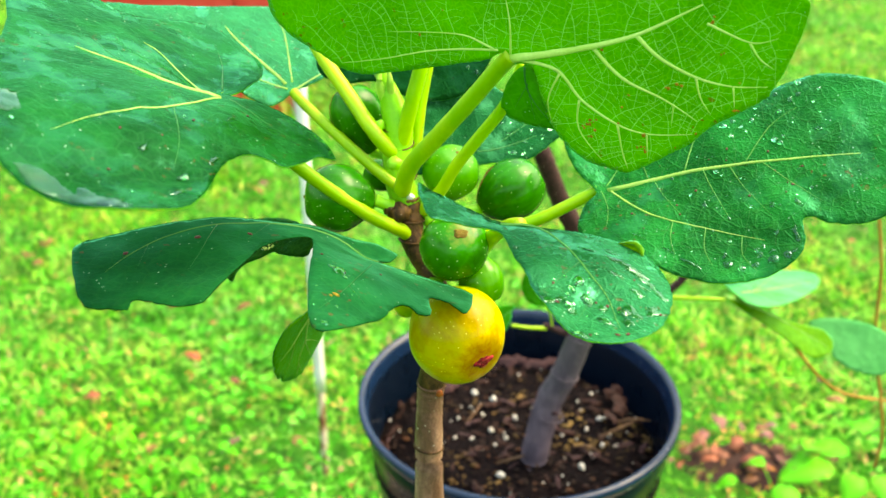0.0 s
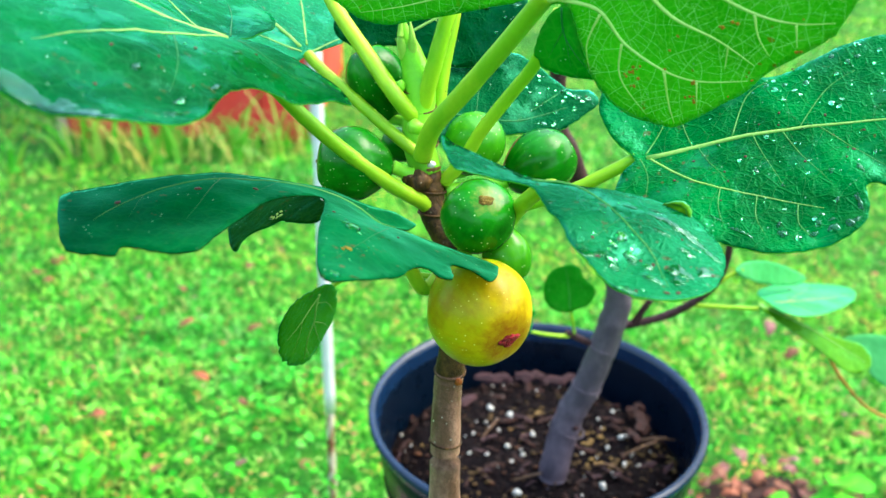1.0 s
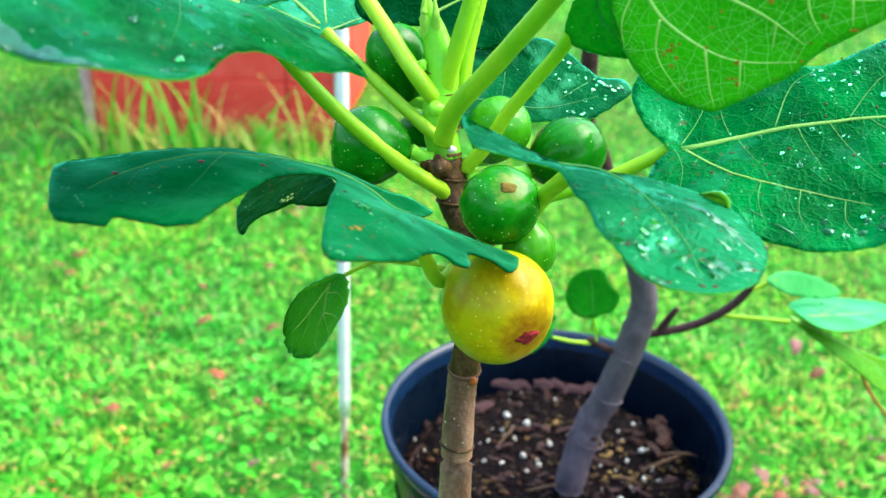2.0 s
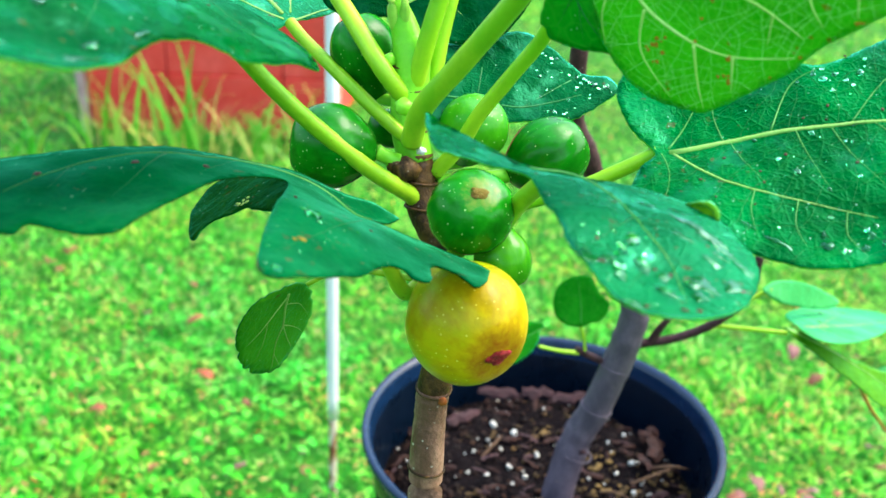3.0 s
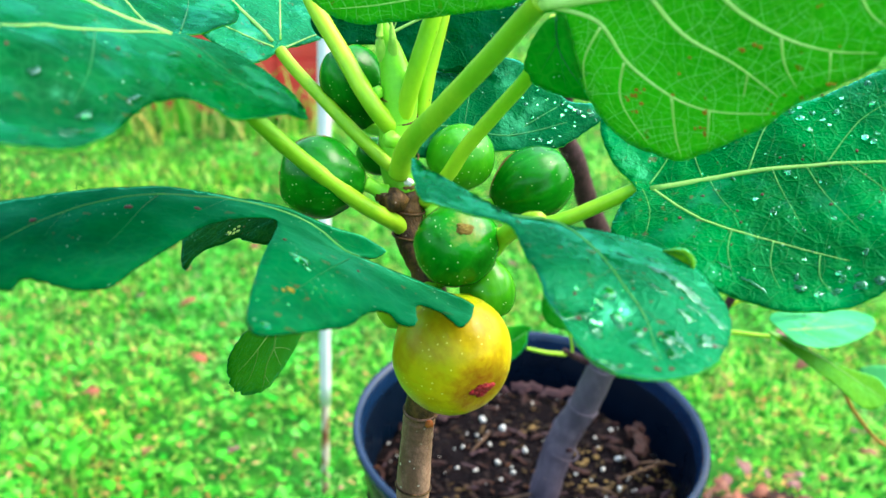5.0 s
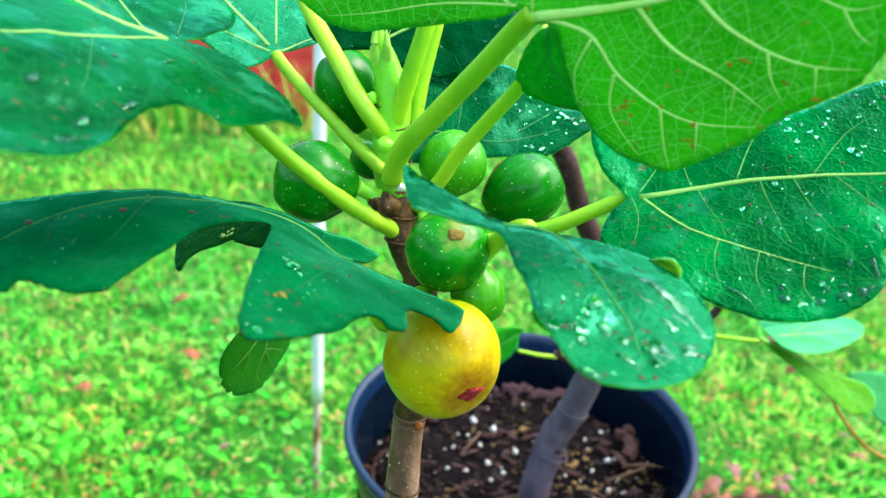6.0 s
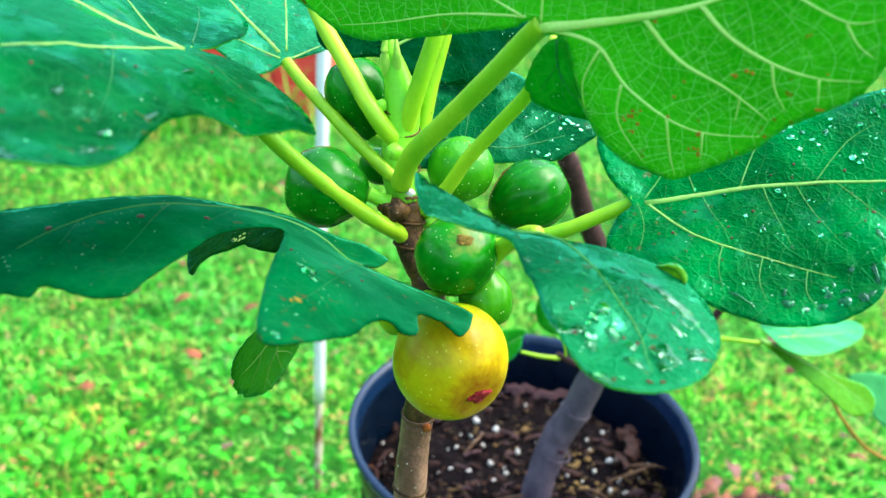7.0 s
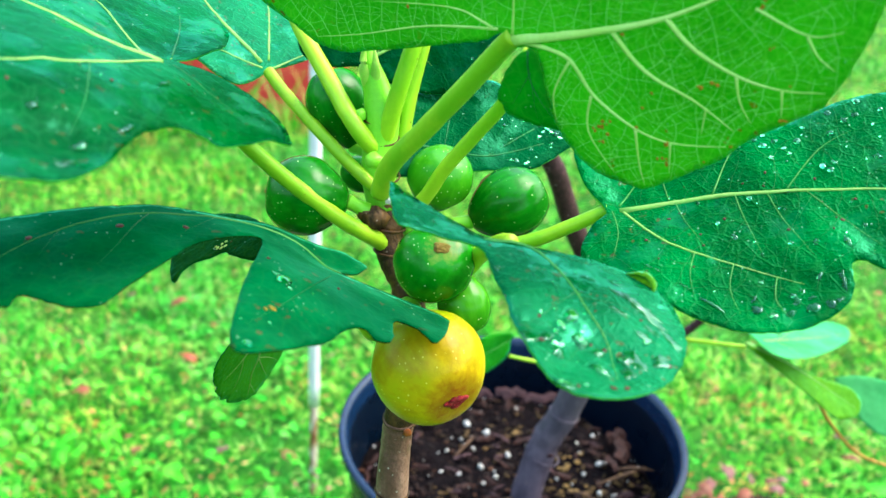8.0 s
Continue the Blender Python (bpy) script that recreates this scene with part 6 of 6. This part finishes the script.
def facing(at, u, v, key):
    """Point and outward direction of a leaf at (u, v) in centimetres."""
    q = np.array([[u, v]])
    a, b, c = at(q / 100)[0], at((q + [[0.1, 0]]) / 100)[0], at((q + [[0, 0.1]]) / 100)[0]
    nor = Vector(b - a).cross(Vector(c - a)).normalized()
    return Vector(a), nor if nor.dot(Vector(LEAVES[key]["n"])) > 0 else -nor


def drop(at, u, v, s, key, k):
    a, nor = facing(at, u, v, key)
    m = axis_pose(a + nor * 0.0001, nor) @ pose(0, 0, 0, 0, 0, rd.uniform(0, 360)) @ Matrix.Scale(s, 4)
    tagged(part("rain_drop", DROPS[k % 5], None, "", m), "clear rain drop lying on a green fig leaf", "rain drop", "rain drops on the leaves")


def rain(at, n, box, lo, hi, key):
    u0, u1, v0, v1 = box
    edge = spline(np.array(LEAVES[key]["rim"])[:, :2], 4, closed=True)
    made = 0
    while made < n:
        q = np.array([[rd.uniform(u0, u1), rd.uniform(v0, v1)]])
        if not inside(edge, q)[0] or near_line(q, np.r_[edge, edge[:1]])[0] < 0.2:
            continue
        drop(at, q[0, 0], q[0, 1], lo + (hi - lo) * rd.random() ** 1.6, key, made)
        made += 1


def water_film(at, u, v, ru, rv, turn, key, seed, rise=0.0005):
    """A thin sheet of rain water with a ragged shore, lying on a leaf; sizes in centimetres."""
    rings, sides = 7, 36
    ca, sa = math.cos(radians(turn)), math.sin(radians(turn))
    flat, lift, faces = [(u, v)], [rise], []
    for i in range(1, rings + 1):
        for j in range(sides):
            t = 2 * math.pi * j / sides
            r = i / rings
            k = r * (1 + 0.55 * noise.noise((1.6 * math.cos(t), 1.6 * math.sin(t), seed * 2.7)) + 0.25 * noise.noise((5 * math.cos(t), 5 * math.sin(t), seed * 1.3)))
            x, y = ru * k * math.cos(t), rv * k * math.sin(t)
            flat.append((u + ca * x - sa * y, v + sa * x + ca * y))
            lift.append(rise * (1 - r ** 4) - 0.0001 * r ** 4)
    faces += [(0, 1 + j, 1 + (j + 1) % sides) for j in range(sides)]
    for i in range(rings - 1):
        for j in range(sides):
            a, b = 1 + i * sides + j, 1 + i * sides + (j + 1) % sides
            faces.append((a, a + sides, b + sides, b))
    edge = spline(np.array(LEAVES[key]["rim"])[:, :2], 4, closed=True)
    ring = np.r_[edge, edge[:1]]
    mid = edge.mean(0)
    flat = np.array(flat)
    for _ in range(12):
        out = ~inside(edge, flat) | (near_line(flat, ring) < 0.08)
        flat[out] += 0.12 * (np.array([u, v]) - flat[out])
    pts = at(flat / 100, np.array(lift))
    me = mesh_of("water_film", pts, faces, WATER)
    if sum(p.normal.dot(Vector(LEAVES[key]["n"])) for p in me.polygons) < 0:
        me.flip_normals()
    return tagged(part("water_film", me), "thin ragged sheet of rain water on a fig leaf", "rain water", "rain water on the leaves")


def leaf_spot(leaf, at, u, v, s, mat, key, name="leaf_spot"):
    a, nor = facing(at, u, v, key)
    m = axis_pose(a + nor * 0.0001, nor) @ pose(0, 0, 0, 0, 0, rd.uniform(0, 360))
    part(name, granule(u + v, s, s * 0.75, 0.0003, mat, name), leaf, "", m)


for k, (u, v, s) in enumerate(((4.57, -3.02, 3.6), (4.66, -2.38, 2.2), (4.13, -1.10, 3.0), (4.37, -1.62, 1.8), (5.25, -2.31, 3.6), (5.02, -1.26, 3.4), (5.57, -0.86, 2.4), (6.18, -1.28, 3.4), (6.61, -2.90, 3.2),
                               (1.39, -2.30, 1.6), (6.06, -0.21, 3.0))):
    drop(at_e, u, v, s / 1000, "E", k)
for k, (u, v, a, b, turn) in enumerate(((3.61, 1.39, 0.55, 0.16, 35), (4.43, 1.82, 0.60, 0.22, 30), (4.30, 0.75, 0.45, 0.14, 40), (4.93, 1.90, 0.5, 0.2, 20), (6.15, 0.10, 0.42, 0.36, 0), (6.46, 0.95, 0.40, 0.25, 80), (5.75, 1.95, 0.55, 0.20, 10),
                                        (5.41, 0.95, 0.40, 0.18, 50), (5.2, 1.45, 0.35, 0.12, 30), (3.05, 1.55, 0.3, 0.1, 40), (6.55, -0.45, 0.3, 0.2, 70), (2.6, 0.6, 0.3, 0.1, 40))):
    water_film(at_e, u, v, a, b, turn, "E", k, 0.0004)
for k, (u, v, a, b, turn) in enumerate(((3.30, -5.0, 0.6, 0.09, -38), (2.55, -4.3, 0.45, 0.06, -38), (8.15, -4.3, 0.12, 0.45, 0), (6.97, -4.9, 0.18, 0.10, 20), (4.97, -4.86, 0.20, 0.09, 60), (1.3, -3.4, 0.4, 0.05, -30), (7.9, -5.05, 0.25, 0.07, 30), (8.6, -2.6, 0.12, 0.3, 10))):
    water_film(at_f, u, v, a, b, turn, "F", 20 + k, 0.0004)
for k, (u, v, a, b, turn) in enumerate(((10.6, 6.4, 0.9, 0.55, 100), (9.8, 7.5, 0.7, 0.5, 130), (9.2, 8.1, 0.5, 0.35, 120), (9.9, 2.0, 0.9, 0.5, 70), (6.7, 7.8, 0.35, 0.16, 20), (4.44, 6.5, 0.35, 0.12, 30), (6.1, 7.05, 0.3, 0.12, 10), (2.06, 4.03, 0.25, 0.10, 20), (6.69, 5.49, 0.25, 0.15, 30))):
    water_film(at_a, u, v, a, b, turn, "A", 40 + k, 0.0007)
for k, (u, v, s) in enumerate(((6.22, 2.35, 2.6), (6.7, 2.55, 2.2), (6.45, 1.64, 2.0), (7.0, 2.1, 1.6), (7.55, 2.4, 2.4), (6.3, 2.9, 1.6), (8.54, 0.77, 2.0), (8.3, 1.0, 2.4), (8.75, 1.1, 1.6), (10.12, 4.19, 2.4), (8.9, 2.7, 1.8), (9.5, 3.3, 2.0), (5.01, -5.34, 3.0), (6.18, -5.5, 2.4),
                               (6.97, -5.33, 3.4), (7.6, -5.2, 2.8), (5.57, -5.61, 2.4), (6.7, -4.6, 2.0), (7.38, -4.03, 2.0), (6.59, -2.52, 1.4))):
    drop(at_f, u, v, s * 0.72 / 1000, "F", k)
rain(at_e, 22, (1.8, 7.4, -3.0, 2.5), 0.0003, 0.0011, "E")
rain(at_f, 40, (3.0, 11.0, -6.0, 4.5), 0.0004, 0.0016, "F")
rain(at_f, 40, (2.0, 11.0, -6.0, 4.5), 0.0003, 0.0006, "F")
rain(at_a, 7, (0.0, 11.0, 0.0, 8.0), 0.0004, 0.0014, "A")
rain(at_h, 34, (2.6, 6.3, -1.5, 2.5), 0.0006, 0.0020, "H")
rain(at_x, 14, (2.0, 4.2, -1.2, 1.8), 0.0008, 0.0024, "X")
rain(at_c, 14, (2.0, 9.0, -2.0, 2.5), 0.0003, 0.0008, "C")
for k, (u, v, s) in enumerate(((5.0, 0.05, 3.6), (4.8, -0.4, 1.4), (5.3, 0.4, 1.2), (9.1, 1.1, 1.8))):
    drop(at_c, u, v, s / 1000, "C", k)
for u, v, s in ((6.85, 0.63, 1.5), (7.05, 0.5, 0.9)):
    leaf_spot(leaf_c, at_c, u, v, s / 1000, SPOT_AMBER, "C")
for u, v, s in ((5.64, -6.31, 1.5), (4.02, -4.7, 1.3), (7.74, -8.48, 1.3), (3.73, -1.32, 0.9), (2.94, 1.28, 0.9)):
    leaf_spot(leaf_c, at_c, u, v, s / 1000, SPOT_RED, "C")
for u, v in ((3.86, -2.19), (4.79, -2.68), (5.22, -0.95), (5.53, -0.61), (6.7, -2.54), (7.0, -1.4), (7.1, -0.95), (6.7, 1.1), (4.76, 1.35)):
    leaf_spot(leaf_e, at_e, u, v, rd.uniform(0.0007, 0.0012), SPOT_RED, "E")
for u, v, s in ((-0.05, 0.15, 0.9), (0.2, 0.2, 1.1), (-0.27, 0.2, 0.9), (0.05, 0.42, 1.0), (-0.15, 0.5, 1.2), (0.25, 0.0, 0.7)):
    leaf_spot(leaf_t, at_t, u, v, s / 1000, TORN, "Cf", "torn_edge")
for u, v, k in ((2.75, -3.37, 4), (3.03, -3.23, 3), (2.9, -3.69, 2), (2.48, -3.42, 2), (2.81, -4.01, 2), (5.1, -4.12, 4), (4.81, -4.67, 3), (4.93, -4.85, 2), (6.25, -2.23, 3), (6.69, -2.24, 2), (4.01, -3.35, 1), (4.67, -2.29, 1),
                (8.31, 0.09, 3), (8.61, -1.29, 2), (8.78, -3.62, 3), (4.02, -0.26, 1), (4.45, -2.70, 1), (7.03, -4.38, 1), (6.17, -4.84, 1), (9.03, -2.43, 1), (-4.2, 1.6, 1), (-2.6, 2.6, 1)):
    for _ in range(k):
        leaf_spot(leaf_g, at_g, u + rd.gauss(0, 0.09), v + rd.gauss(0, 0.09), rd.uniform(0.0004, 0.0009), SPOT_RUST, "G")
for u, v in ((6.1, 0.9), (5.98, 0.3), (3.37, -2.42), (3.32, -1.86), (8.4, -1.47), (8.6, -1.6), (8.2, -2.0), (6.6, -1.9), (2.2, -0.9), (1.2, -2.0), (1.6, -3.0), (7.2, 3.4), (9.2, -0.7), (4.3, -1.2), (2.9, -3.4), (5.2, 0.5), (7.9, 0.4), (8.0, -0.7)):
    leaf_spot(leaf_f, at_f, u, v, rd.uniform(0.0004, 0.0008), SPOT_RED, "F")
for u, v in ((3.9, 4.2), (2.47, 0.08), (5.74, 5.06), (7.0, 4.4), (8.4, 6.2), (0.9, 3.6)):
    leaf_spot(leaf_a, at_a, u, v, rd.uniform(0.0004, 0.0008), SPOT_RED, "A")
for u, v in ((7.45, 3.22), (10.73, 3.39), (5.2, 1.4)):
    leaf_spot(leaf_k, at_k, u, v, 0.0024, SPOT_BLACK, "K1")

# curled margin of the beaded leaf
rim_e = at_e(np.array([(2.55, 2.55), (2.85, 2.75), (3.1, 2.86), (3.35, 2.95), (3.6, 2.95)]) / 100)
curl = [Vector(p) + Vector((0.0012 * math.sin(k * 0.8), 0.001, 0.0038 * math.sin(math.pi * k / 4) ** 0.8)) for k, p in enumerate(rim_e)]
vs, fs = [], []
for k, (p, q) in enumerate(zip(rim_e, curl)):
    c = Vector(p).lerp(q, 0.5) + Vector((0.0022 * math.sin(math.pi * k / 4), 0, 0))
    vs += [Vector(p), c, q, Vector(p).lerp(q, 0.7) - Vector((0.001, 0.0006, 0))]
fs = [(4 * i + j, 4 * i + j + 1, 4 * i + j + 5, 4 * i + j + 4) for i in range(4) for j in range(3)]
fold = part("curled_edge", mesh_of("curled_edge", vs, fs, LEAF_YELLOW), leaf_e, "yellow-green curled leaf margin")
thick = fold.modifiers.new("thickness", "SOLIDIFY")
thick.thickness, thick.offset = 0.0006, 0.0
